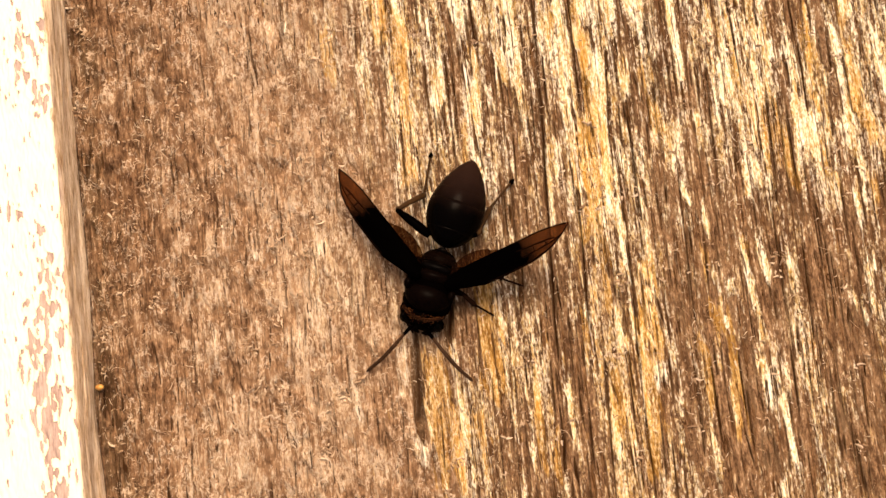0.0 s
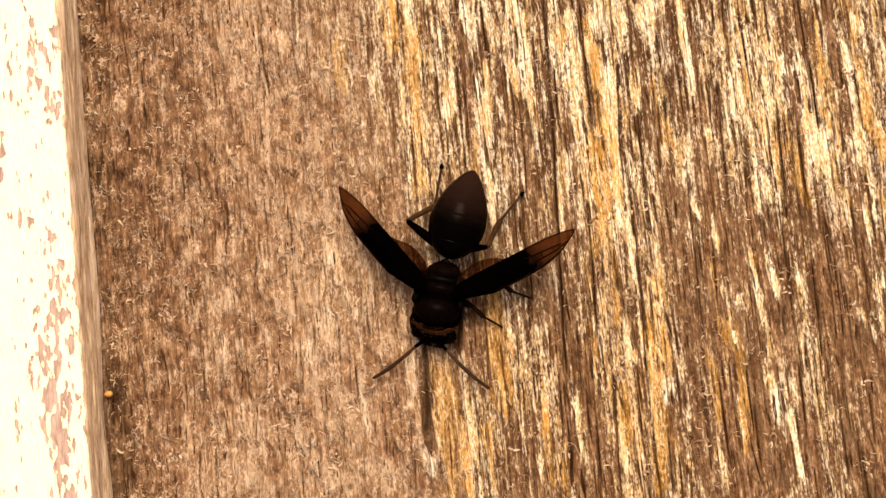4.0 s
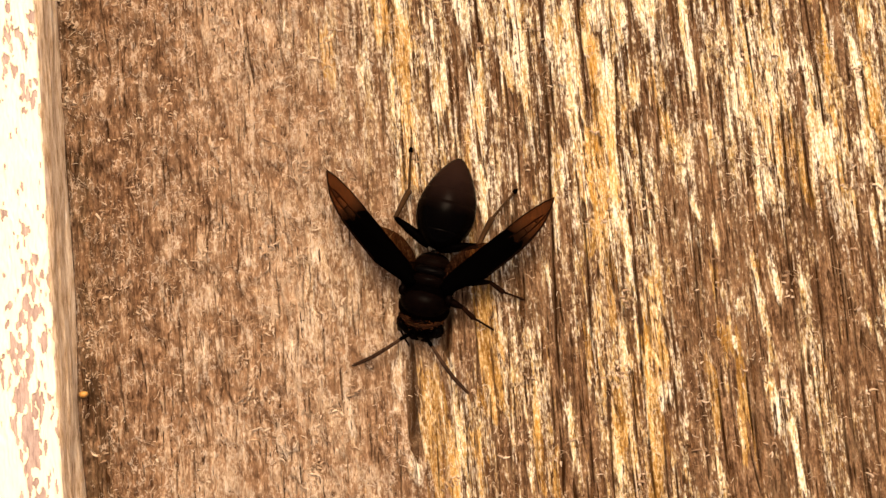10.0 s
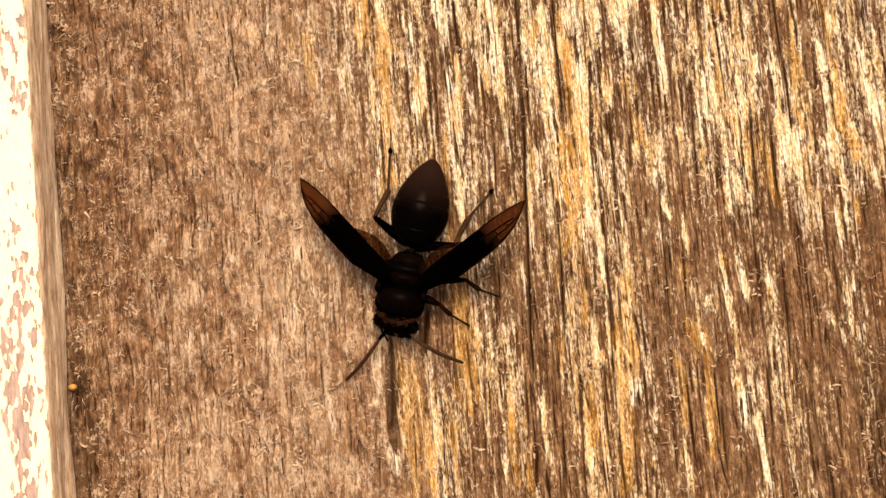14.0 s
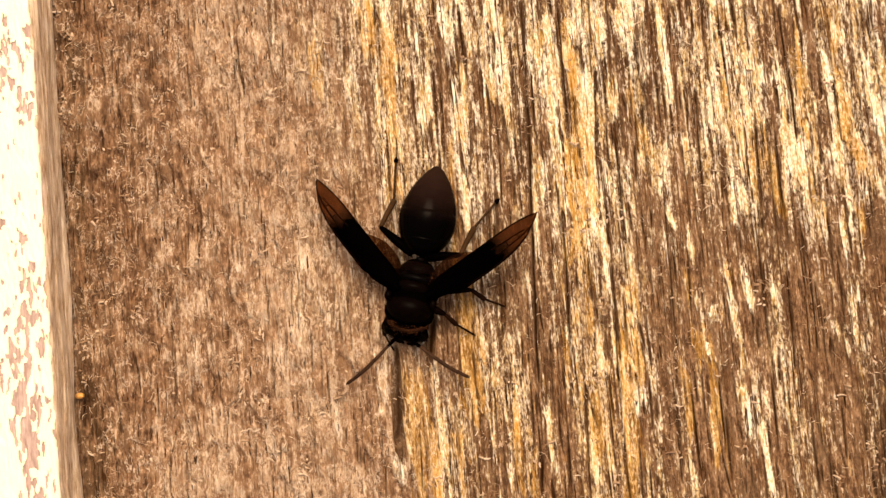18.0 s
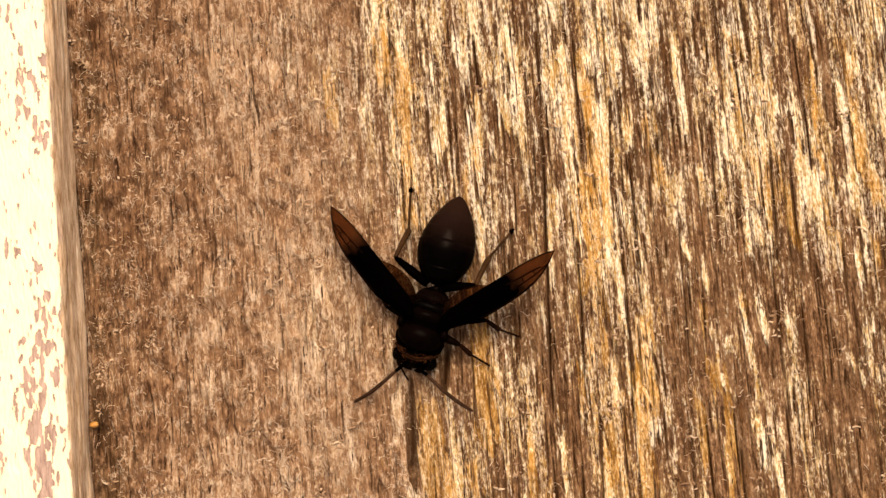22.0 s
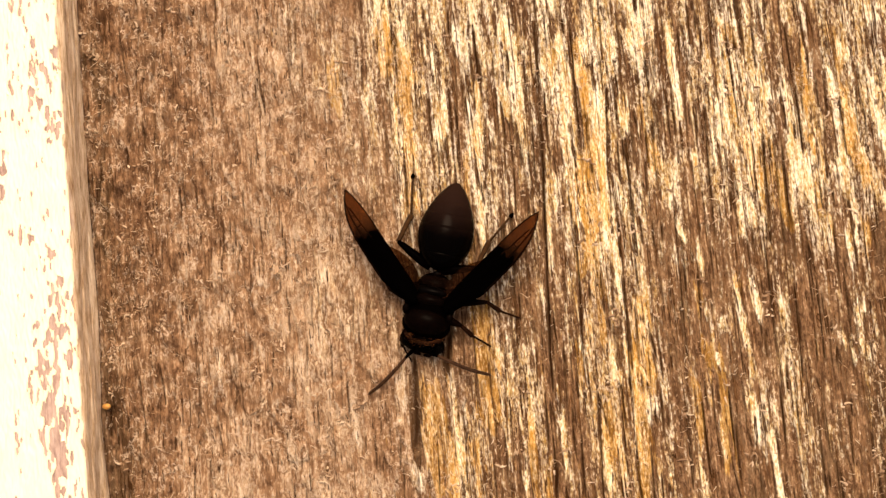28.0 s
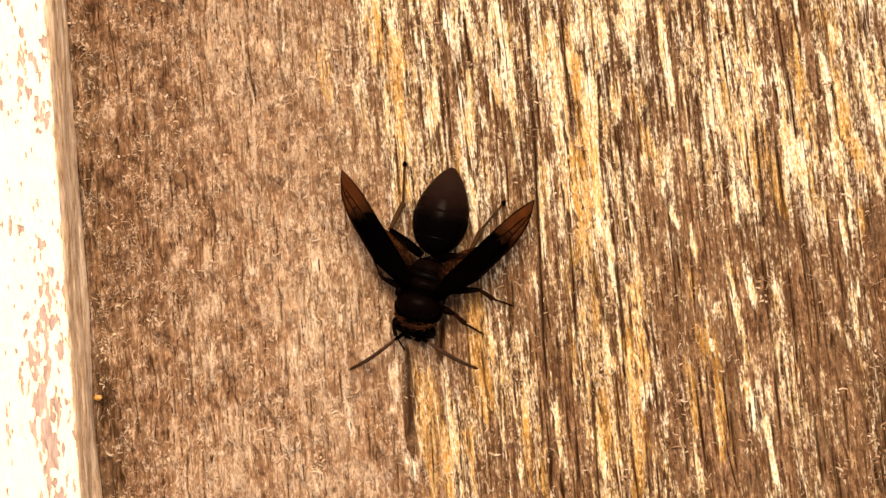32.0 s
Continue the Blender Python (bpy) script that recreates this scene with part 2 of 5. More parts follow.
def wing_material(name, start, end, thin, amber):
    """Smoky membrane: nearly black to amber-brown and clear towards its tip."""
    m = Mat(name, 0.5)
    m.b.inputs["IOR"].default_value = 1.03
    m.b.inputs["Specular IOR Level"].default_value = 0.1
    c = m.t.nodes.new("ShaderNodeTexCoord")
    s = m.t.nodes.new("ShaderNodeSeparateXYZ")
    m.j(c.outputs["Object"], s.inputs[0])
    wav = m.math("MULTIPLY", m.math("SUBTRACT", m.noise(m.coord(), 0.7, 2), 0.5), 0.0035)
    r = m.n("ShaderNodeMapRange")
    r.inputs["From Min"].default_value, r.inputs["From Max"].default_value = start, end
    m.j(m.math("ADD", s.outputs[0], wav), r.inputs["Value"])
    f = r.outputs["Result"]
    m.color(m.mix(f, (0.0003, 0.0002, 0.0002), amber))
    out = m.t.nodes["Material Output"]
    clear = m.n("ShaderNodeBsdfTransparent")
    clear.inputs["Color"].default_value = (0.50, 0.30, 0.17, 1)
    x = m.n("ShaderNodeMixShader")
    m.j(m.math("MULTIPLY", f, thin), x.inputs[0])
    m.j(m.b.outputs[0], x.inputs[1])
    m.j(clear.outputs[0], x.inputs[2])
    m.j(x.outputs[0], out.inputs["Surface"])
    m.bump(m.noise(m.coord(0.25, 1, 1), 2.5, 2), 0.3, 0.0001)
    return m.m


def plain(name, a, b, rough=0.7, scale=2.0):
    m = Mat(name, rough)
    f = m.noise(m.coord(), scale, 3)
    m.color(m.ramp(f, (0.3, a), (0.7, b)))
    m.bump(f, 0.4, 0.0001)
    return m.m


WOOD = wood_material()
PAINT = paint_material()
BARE = bare_material()
BLACK = chitin("black_chitin", (0.0004, 0.0002, 0.0002), 0.2, 0.0, 0.1, 1.02)
VELVET = chitin("velvety_black_chitin", (0.0010, 0.0006, 0.0005), 0.32, 0.0, 0.3, 1.08)
DUSKY = tergite_material()
LEG = chitin("brown_leg", (0.011, 0.0042, 0.0022), 0.4, 0.0, 0.2, 1.04)
BROWN = chitin("dark_brown_chitin", (0.0075, 0.0032, 0.0019), 0.45, 0.0, 0.2, 1.03)
TAWNY = chitin("tawny_chitin", (0.036, 0.017, 0.007), 0.5, 0.02)
RUST = chitin("rusty_hair", (0.085, 0.031, 0.010), 0.7, 0.02, 0.8)
FEELER = chitin("brown_antenna", (0.030, 0.014, 0.0075), 0.5, 0.02)
SATIN = chitin("satin_black_chitin", (0.0014, 0.0006, 0.0004), 0.24, 0.0, 0.15, 1.05)
RUSSET = chitin("russet_down", (0.016, 0.006, 0.003), 0.7, 0.02, 0.6)
EYE = chitin("eye_black", (0.0010, 0.0007, 0.0006), 0.22, 0.0, 0.1, 1.06)
WING = wing_material("smoky_wing", 0.0098, 0.0126, 0.58, (0.062, 0.0215, 0.0085))
HIND = wing_material("brown_hindwing", -0.004, 0.002, 0.40, (0.020, 0.008, 0.0042))
DARK = chitin("brown_black_chitin", (0.0024, 0.0010, 0.0006), 0.35, 0.0, 0.2, 1.04)
VEIN = chitin("wing_vein", (0.004, 0.0016, 0.0008), 0.6, 0.0, 0.2, 1.03)


def fibre_material(name, dark, mid, light):
    m = Mat(name, 0.8)
    g = m.t.nodes.new("ShaderNodeNewGeometry")
    m.color(m.ramp(g.outputs["Random Per Island"], (0.0, dark), (0.6, mid), (1.0, light)))
    m.b.inputs["IOR"].default_value = 1.0
    return m.m


FIBRE = fibre_material("wood_fibre", (0.27, 0.165, 0.10), (0.46, 0.32, 0.21), (0.84, 0.72, 0.56))
CURL = fibre_material("wood_shaving", (0.24, 0.145, 0.09), (0.40, 0.27, 0.175), (0.70, 0.56, 0.42))
RESIN = plain("resin", (0.45, 0.20, 0.05), (0.62, 0.33, 0.09), 0.35)


# ---- mesh helpers ----
def part(name, bm, material, parent, label=""):
    """Links a bmesh as one mesh object under a thing or under a part."""
    me = bpy.data.meshes.new(name)
    bm.to_mesh(me)
    bm.free()
    me.polygons.foreach_set("use_smooth", [True] * len(me.polygons))
    me.materials.append(material)
    ob = new(name, me)
    ob.parent = parent
    if label:
        tagged(ob, label)
    return ob


def loft(stations, segs=28, lump=0.0, seed=0):
    """A closed body along x from rows of x, half width, half height, centre height (mm)."""
    bm = bmesh.new()
    rings = []
    for x, w, h, z in stations:
        ring = []
        for k in range(segs):
            a = 2 * math.pi * k / segs
            p = Vector((x, w * math.cos(a), z + h * math.sin(a)))
            if lump:
                p += Vector((0, p.y, p.z - z)) * (lump * noise.noise(p * 0.9 + Vector((seed, 0, 0))))
            ring.append(bm.verts.new(p * MM))
        rings.append(ring)
    for a, b in zip(rings, rings[1:]):
        for k in range(segs):
            bm.faces.new((a[k], a[(k + 1) % segs], b[(k + 1) % segs], b[k]))
    bm.faces.new(list(reversed(rings[0])))
    bm.faces.new(rings[-1])
    bmesh.ops.recalc_face_normals(bm, faces=bm.faces)
    return bm


def dome(x, y, z, rx, ry, rz, u=20, v=12):
    bm = bmesh.new()
    bmesh.ops.create_uvsphere(bm, u_segments=u, v_segments=v, radius=1)
    for q in bm.verts:
        q.co = Vector((x + q.co.x * rx, y + q.co.y * ry, z + q.co.z * rz)) * MM
    return bm


def tube(points, radii, segs=10):
    """A round limb through points (mm) with a radius at each."""
    pts = [Vector(p) for p in points]
    bm = bmesh.new()
    rings = []
    for i, p in enumerate(pts):
        d = (pts[min(i + 1, len(pts) - 1)] - pts[max(i - 1, 0)]).normalized()
        s = d.cross(Vector((0, 0, 1)))
        s = s.normalized() if s.length > 1e-4 else Vector((1, 0, 0))
        u = s.cross(d)
        rings.append([bm.verts.new((p + radii[i] * (math.cos(a) * s + math.sin(a) * u)) * MM)
                      for a in [2 * math.pi * k / segs for k in range(segs)]])
    for a, b in zip(rings, rings[1:]):
        for k in range(segs):
            bm.faces.new((a[k], a[(k + 1) % segs], b[(k + 1) % segs], b[k]))
    bm.faces.new(list(reversed(rings[0])))
    bm.faces.new(rings[-1])
    bmesh.ops.recalc_face_normals(bm, faces=bm.faces)
    return bm


def smooth_line(points, n=6):
    """Points on a smooth line through the given ones."""
    p = [Vector(q) for q in points]
    p = [2 * p[0] - p[1]] + p + [2 * p[-1] - p[-2]]
    out = []
    for i in range(1, len(p) - 2):
        for k in range(n):
            t = k / n
            a, b, c, d = p[i - 1:i + 3]
            out.append(0.5 * (2 * b + (c - a) * t + (2 * a - 5 * b + 4 * c - d) * t * t + (3 * b - a - 3 * c + d) * t ** 3))
    return out + [p[-2]]


# ---- weathered board: relief and weathering fields ----
rng = np.random.default_rng(7)
CELL_X, CELL_Y = 0.085, 0.20
bx = np.arange(-54.0, 68.0, CELL_X)
by = np.arange(-48.0, 54.0, CELL_Y)
GX, GY = np.meshgrid(bx, by)
NX, NY, DX, DY = 2048, 1024, 0.08, 0.16


def streaky(lx, ly):
    """Noise of unit spread, drawn out to lx by ly millimetres."""
    w = np.fft.rfft2(rng.standard_normal((NY, NX)))
    fy = np.fft.fftfreq(NY, DY)[:, None]
    fx = np.fft.rfftfreq(NX, DX)[None, :]
    w *= np.exp(-2 * (math.pi * fx * lx / 2) ** 2 - 2 * (math.pi * fy * ly / 2) ** 2)
    f = np.fft.irfft2(w, (NY, NX))
    return f / f.std()


def lookup(f, u, v):
    u, v = np.mod(u / DX, NX), np.mod(v / DY, NY)
    i, j = u.astype(int), v.astype(int)
    a, b = u - i, v - j
    i1, j1 = (i + 1) % NX, (j + 1) % NY
    i, j = i % NX, j % NY
    return (f[j, i] * (1 - a) + f[j, i1] * a) * (1 - b) + (f[j1, i] * (1 - a) + f[j1, i1] * a) * b


def soft(lo, hi, v):
    q = np.clip((v - lo) / (hi - lo), 0, 1)
    return q * q * (3 - 2 * q)


wander = streaky(14, 40)
lean = 0.03 - 0.0003 * GX
U = GX + lean * GY + 0.35 * lookup(wander, GX, GY)
V = GY
hair = lookup(streaky(0.17, 1.5), U, V)
fine = lookup(streaky(0.28, 3.0), U, V)
mid = lookup(streaky(0.65, 7.5), U, V)
broad = lookup(streaky(2.6, 40.0), U, V)
blot = lookup(streaky(3.5, 7.0), U, V)
column = lookup(streaky(1.1, 60.0), U, V)
grit = lookup(streaky(0.35, 0.7), U, V)
pit = lookup(streaky(0.8, 1.3), U, V)
lump = lookup(streaky(1.3, 3.2), U, V)

fields = {k: np.zeros_like(GX) for k in ("amber", "pale", "stain_shade", "groove")}


def mark(kind, x0, y0, x1, y1, half, amount):
    """A streak of the wood, drawn out between two points, with frayed ends and sides."""
    i0, i1 = np.searchsorted(bx, (min(x0, x1) - 3 * half - 2, max(x0, x1) + 3 * half + 2))
    j0, j1 = np.searchsorted(by, (min(y0, y1) - 5, max(y0, y1) + 5))
    w = np.s_[j0:j1, i0:i1]
    ax, ay = x1 - x0, y1 - y0
    n = math.hypot(ax, ay)
    px = GX[w] + (0.06 * mid[w] if kind == "crack" else 0.35 * half * fine[w])
    s = ((px - x0) * ax + (GY[w] - y0) * ay) / n
    c = ((px - x0) * ay - (GY[w] - y0) * ax) / n
    if kind == "crack":
        q = np.exp(-(c / max(0.8 * half, 0.075)) ** 2) * soft(-1.2, 0.8, s) * soft(-1.2, 0.8, n - s)
        fields["groove"][w] = np.maximum(fields["groove"][w], amount * q)
        return
    fray = 0.9 * mid[w]
    q = soft(1.35, 0.6, np.abs(c) / half) * soft(-1.2, 0.9, s + fray) * soft(-1.2, 0.9, n - s + fray)
    fields[{"dark": "stain_shade"}.get(kind, kind)][w] += amount * q


mark("pale", -9.4, 34.8, -9.3, 32.0, 0.38, 0.9)
mark("pale", -4.7, 32.6, -4.2, 28.6, 0.38, 0.8)
mark("pale", -1.4, 34.6, -1.7, 29.9, 0.19, 0.7)
mark("pale", -0.6, 32.2, -0.8, 28.6, 0.31, 0.7)
mark("pale", 0.4, 28.9, 0.1, 18.8, 0.31, 0.7)
mark("pale", 2.8, 34.1, 2.9, 31.4, 0.46, 1.2)
mark("pale", -3.2, 27.7, -3.4, 23.8, 0.15, 0.6)
mark("pale", 3.9, 25.3, 3.5, 16.8, 0.23, 0.9)
mark("pale", 5.0, 26.4, 3.8, 1.5, 0.38, 1.2)
mark("pale", 6.0, 31.4, 6.3, 29.0, 0.19, 0.8)
mark("pale", 10.0, 33.2, 10.5, 30.0, 0.84, 0.9)
mark("pale", 10.7, 28.5, 10.9, 22.2, 0.38, 1)
mark("pale", 8.6, 24.0, 8.6, 20.9, 0.61, 0.9)
mark("pale", 10.4, 20.7, 10.3, 15.7, 0.23, 0.7)
mark("pale", 8.9, 33.4, 8.0, 23.3, 0.23, 0.6)
mark("pale", -1.1, 20.5, -0.5, 18.8, 0.61, 0.8)
mark("pale", 16.8, 32.4, 17.3, 21.5, 0.99, 1.2)
mark("pale", 15.7, 32.6, 15.5, 24.8, 0.31, 0.7)
mark("pale", 19.1, 27.5, 19.6, 22.0, 0.54, 0.9)
mark("pale", 20.6, 32.0, 20.5, 27.3, 0.54, 0.8)
mark("pale", 21.6, 23.3, 21.4, 14.5, 0.84, 1)
mark("pale", 24.7, 31.5, 24.7, 27.6, 0.46, 0.8)
mark("pale", 26.6, 31.2, 26.5, 27.4, 0.46, 0.8)
mark("pale", 28.0, 31.1, 28.1, 27.6, 0.38, 0.7)
mark("pale", 28.7, 27.9, 29.0, 22.8, 0.38, 1)
mark("pale", 32.1, 30.6, 32.3, 24.3, 0.54, 0.9)
mark("pale", 32.3, 23.2, 32.4, 19.3, 0.54, 1.1)
mark("pale", 33.9, 22.6, 33.9, 19.6, 0.31, 1)
mark("pale", 36.7, 28.5, 37.3, 23.0, 0.31, 0.8)
mark("pale", 39.7, 25.4, 40.1, 15.8, 0.54, 1.1)
mark("pale", 25.0, 23.7, 25.2, 18.2, 0.38, 0.8)
mark("pale", 26.8, 19.6, 26.6, 13.9, 0.23, 0.8)
mark("pale", 37.5, 22.2, 38.4, 16.7, 0.77, 0.5)
mark("pale", 43.7, 21.5, 44.6, 19.1, 0.69, 0.9)
mark("pale", 46.4, 20.4, 46.9, 14.3, 0.61, 1.1)
mark("pale", 48.0, 21.4, 47.7, 11.5, 0.46, 1.1)
mark("pale", 52.9, 21.2, 53.7, 18.8, 0.46, 0.7)
mark("pale", 54.6, 26.3, 55.3, 23.2, 0.84, 0.7)
mark("pale", 58.3, 21.3, 58.7, 18.2, 0.54, 0.5)
mark("pale", 58.4, 16.0, 59.1, 10.2, 0.77, 0.9)
mark("pale", 58.3, 26.6, 58.5, 22.8, 0.46, 0.4)
mark("pale", 13.3, 10.4, 12.7, -0.9, 0.27, 0.9)
mark("pale", 17.3, 14.5, 17.2, 4.6, 0.31, 0.8)
mark("pale", 33.6, 13.5, 33.7, 7.4, 0.46, 1)
mark("pale", 34.7, 13.0, 34.7, 8.0, 0.27, 0.9)
mark("pale", 19.8, 8.9, 20.5, 5.0, 0.61, 0.8)
mark("pale", 19.6, 14.3, 19.8, 12.7, 0.77, 0.9)
mark("pale", 21.8, 2.3, 22.0, -2.3, 0.38, 1)
mark("pale", 30.6, 3.2, 31.2, 1.3, 0.38, 0.8)
mark("pale", 32.6, 0.0, 32.9, -3.4, 0.54, 0.9)
mark("pale", 30.6, -0.5, 30.9, -2.8, 0.54, 0.8)
mark("pale", 34.2, 3.6, 34.2, 0.6, 0.23, 0.9)
mark("pale", 20.4, 4.3, 20.7, 1.3, 0.54, 0.6)
mark("pale", 24.7, 6.1, 24.9, 1.6, 0.23, 0.7)
mark("pale", 22.9, 9.3, 23.3, 7.0, 0.54, 0.7)
mark("pale", 47.4, 11.9, 48.6, 6.5, 0.99, 1.3)
mark("pale", 46.3, 12.1, 46.6, 8.3, 0.31, 0.8)
mark("pale", 52.7, 10.6, 53.0, 4.6, 0.19, 0.9)
mark("pale", 50.2, 10.9, 50.3, 8.6, 0.31, 0.6)
mark("pale", 57.6, 6.3, 58.3, 2.5, 0.31, 0.8)
mark("pale", 52.5, 0.2, 52.7, -3.6, 0.46, 1)
mark("pale", 38.9, 4.6, 39.0, 2.3, 0.38, 0.9)
mark("pale", 40.4, 5.2, 40.7, 2.9, 0.54, 0.6)
mark("pale", 21.6, -2.6, 21.9, -8.6, 0.31, 1.1)
mark("pale", 19.5, -11.3, 20.1, -16.5, 0.34, 1.1)
mark("pale", 21.9, -13.0, 22.3, -18.2, 0.27, 1)
mark("pale", 15.7, -5.7, 15.7, -12.4, 0.23, 1)
mark("pale", 14.2, -5.6, 14.3, -12.3, 0.19, 0.8)
mark("pale", 16.0, -12.5, 16.1, -16.2, 0.23, 0.9)
mark("pale", 32.8, -7.4, 33.3, -10.8, 0.31, 1)
mark("pale", 34.9, -9.9, 35.4, -12.1, 0.38, 0.9)
mark("pale", 37.4, -8.6, 37.8, -11.6, 0.54, 1)
mark("pale", 23.5, -15.4, 24.0, -17.6, 0.23, 0.9)
mark("pale", 37.1, -4.2, 37.6, -7.9, 0.31, 1)
mark("pale", 34.0, -15.7, 34.6, -17.2, 0.38, 0.9)
mark("pale", 39.3, -7.4, 39.6, -9.2, 0.54, 1.1)
mark("pale", 38.8, -5.8, 38.9, -8.1, 0.38, 0.8)
mark("pale", 42.8, -8.5, 43.1, -10.7, 0.61, 0.5)
mark("pale", 53.4, -7.3, 53.0, -13.1, 0.61, 0.7)
mark("pale", 53.2, -14.6, 53.6, -16.8, 0.84, 0.8)
mark("pale", 50.4, -13.6, 51.7, -15.2, 0.99, 0.6)
mark("pale", 51.6, -15.9, 51.4, -17.3, 0.54, 0.8)
mark("pale", 37.8, -11.6, 38.3, -19.7, 0.65, 1)
mark("pale", 42.6, -13.6, 42.7, -15.8, 0.38, 0.7)
mark("pale", -16.3, -16.8, -15.8, -23.2, 0.38, 1.2)
mark("pale", -9.3, -12.3, -9.7, -21.5, 0.61, 1.1)
mark("pale", 8.2, -15.4, 7.7, -24.2, 0.31, 1)
mark("pale", 12.4, -20.2, 12.1, -26.8, 0.38, 0.8)
mark("pale", -8.5, -25.7, -8.4, -27.9, 0.54, 0.8)
mark("pale", 6.1, -28.4, 6.2, -30.6, 0.46, 0.7)
mark("pale", -1.1, -17.5, -0.8, -19.0, 0.38, 0.6)
mark("pale", 14.9, -17.5, 14.8, -20.4, 0.31, 0.7)
mark("pale", 5.3, -15.1, 5.0, -21.0, 0.19, 0.6)
mark("pale", -3.3, -29.8, -3.0, -32.0, 0.54, 0.7)
mark("pale", 24.1, -19.8, 24.6, -22.4, 0.69, 1.1)
mark("pale", 22.4, -17.5, 21.7, -25.5, 0.27, 0.9)
mark("pale", 19.7, -23.8, 19.8, -30.3, 0.27, 0.9)
mark("pale", 17.7, -25.8, 18.0, -29.5, 0.38, 0.7)
mark("pale", 30.1, -31.3, 30.4, -35.0, 0.54, 0.8)
mark("pale", 37.6, -19.6, 38.5, -27.0, 0.92, 1.1)
mark("pale", 39.0, -22.7, 39.1, -25.2, 0.31, 0.9)
mark("pale", 38.5, -26.2, 38.6, -30.6, 0.27, 0.9)
mark("pale", 39.6, -27.1, 40.1, -33.5, 0.46, 1)
mark("pale", 39.5, -33.5, 40.3, -35.8, 0.77, 0.8)
mark("pale", 37.2, -27.6, 37.3, -31.2, 0.19, 0.6)
mark("pale", 31.9, -31.4, 32.5, -33.6, 0.23, 0.8)
mark("pale", 44.7, -34.7, 44.9, -36.2, 0.38, 0.6)
mark("pale", -26.3, 36.8, -26.1, 31.2, 0.23, 0.9)
mark("pale", -26.0, 30.8, -25.6, 25.6, 0.23, 1.2)
mark("pale", -23.0, 34.0, -22.4, 30.8, 0.54, 0.7)
mark("pale", -38.4, 23.1, -38.3, 19.1, 0.38, 0.6)
mark("pale", -36.3, 37.2, -36.0, 35.6, 0.38, 0.6)
mark("pale", -31.6, 18.4, -31.3, 17.6, 0.31, 0.8)
mark("pale", -18.7, 3.1, -18.2, -0.1, 0.61, 1.1)
mark("pale", -27.3, 2.0, -27.0, 1.2, 0.61, 0.9)
mark("pale", -39.3, 1.3, -39.3, -3.3, 0.38, 0.8)
mark("pale", -32.1, -0.2, -32.0, -2.5, 0.31, 0.7)
mark("pale", -43.3, 7.9, -43.4, 4.1, 0.31, 0.5)
mark("pale", -35.0, -8.3, -34.8, -11.3, 0.61, 0.8)
mark("pale", -35.3, -12.8, -35.2, -15.1, 0.46, 0.8)
mark("pale", -35.3, -15.8, -35.3, -17.3, 0.54, 0.9)
mark("pale", -32.1, -7.8, -32.1, -12.4, 0.46, 0.8)
mark("pale", -25.3, -19.7, -24.6, -24.3, 0.61, 1)
mark("pale", -23.3, -22.1, -23.4, -27.3, 0.54, 0.8)
mark("pale", -34.9, -22.8, -34.0, -23.1, 0.31, 1)
mark("pale", -47.5, -7.9, -47.3, -8.6, 0.31, 0.7)
mark("pale", -22.7, -9.5, -22.7, -13.2, 0.61, 0.5)
mark("amber", -7.2, 35.3, -6.2, 28.9, 1.30, 1)
mark("amber", -5.2, 28.8, -5.5, 9.3, 0.84, 1.1)
mark("amber", -6.1, 33.6, -3.9, 28.6, 0.77, 0.5)
mark("amber", 4.2, 19.9, 4.6, 16.3, 0.46, 0.8)
mark("amber", 2.7, 16.2, 2.0, 0.2, 0.54, 0.7)
mark("amber", 18.9, 30.6, 19.4, 24.3, 0.54, 0.9)
mark("amber", 20.5, 27.3, 21.7, 24.1, 0.92, 0.7)
mark("amber", 19.8, 24.3, 19.6, 14.7, 0.61, 1)
mark("amber", 27.4, 21.8, 27.7, 13.8, 0.61, 0.9)
mark("amber", 39.9, 29.6, 41.0, 26.4, 0.69, 1)
mark("amber", 31.6, 29.1, 31.9, 25.2, 0.23, 0.6)
mark("amber", 15.8, 22.4, 16.0, 20.1, 0.38, 0.6)
mark("amber", 41.6, 21.7, 42.0, 15.6, 0.38, 0.6)
mark("amber", 40.1, 15.0, 40.5, 12.3, 0.92, 0.5)
mark("amber", 49.0, 28.5, 49.4, 18.5, 0.69, 1)
mark("amber", 53.7, 28.0, 54.4, 21.8, 0.61, 0.9)
mark("amber", 54.5, 19.5, 54.7, 12.6, 0.84, 0.9)
mark("amber", 43.3, 14.3, 44.1, 11.9, 0.77, 0.9)
mark("amber", 49.0, 13.6, 49.9, 11.3, 0.38, 0.7)
mark("amber", 18.8, 14.4, 17.9, -1.8, 1.15, 1.1)
mark("amber", 20.9, 12.6, 21.2, 5.0, 0.61, 0.7)
mark("amber", 27.4, 14.2, 28.2, 11.8, 0.84, 0.9)
mark("amber", 27.1, 11.5, 27.5, 8.1, 0.54, 0.4)
mark("amber", 43.4, 12.4, 44.8, 2.5, 1.15, 1)
mark("amber", 41.2, 11.9, 41.4, 7.3, 0.77, 0.7)
mark("amber", 50.7, 3.3, 51.0, -1.9, 0.38, 0.9)
mark("amber", 54.9, 2.1, 55.3, -2.4, 0.61, 0.9)
mark("amber", 55.4, 9.5, 56.4, 5.7, 0.77, 0.7)
mark("amber", 57.9, 9.3, 58.2, 5.5, 0.54, 0.5)
mark("amber", 38.3, 3.1, 38.5, 0.9, 0.38, 0.5)
mark("amber", 18.3, -2.3, 18.7, -5.3, 0.92, 0.9)
mark("amber", 18.5, -6.8, 19.0, -13.5, 0.38, 1)
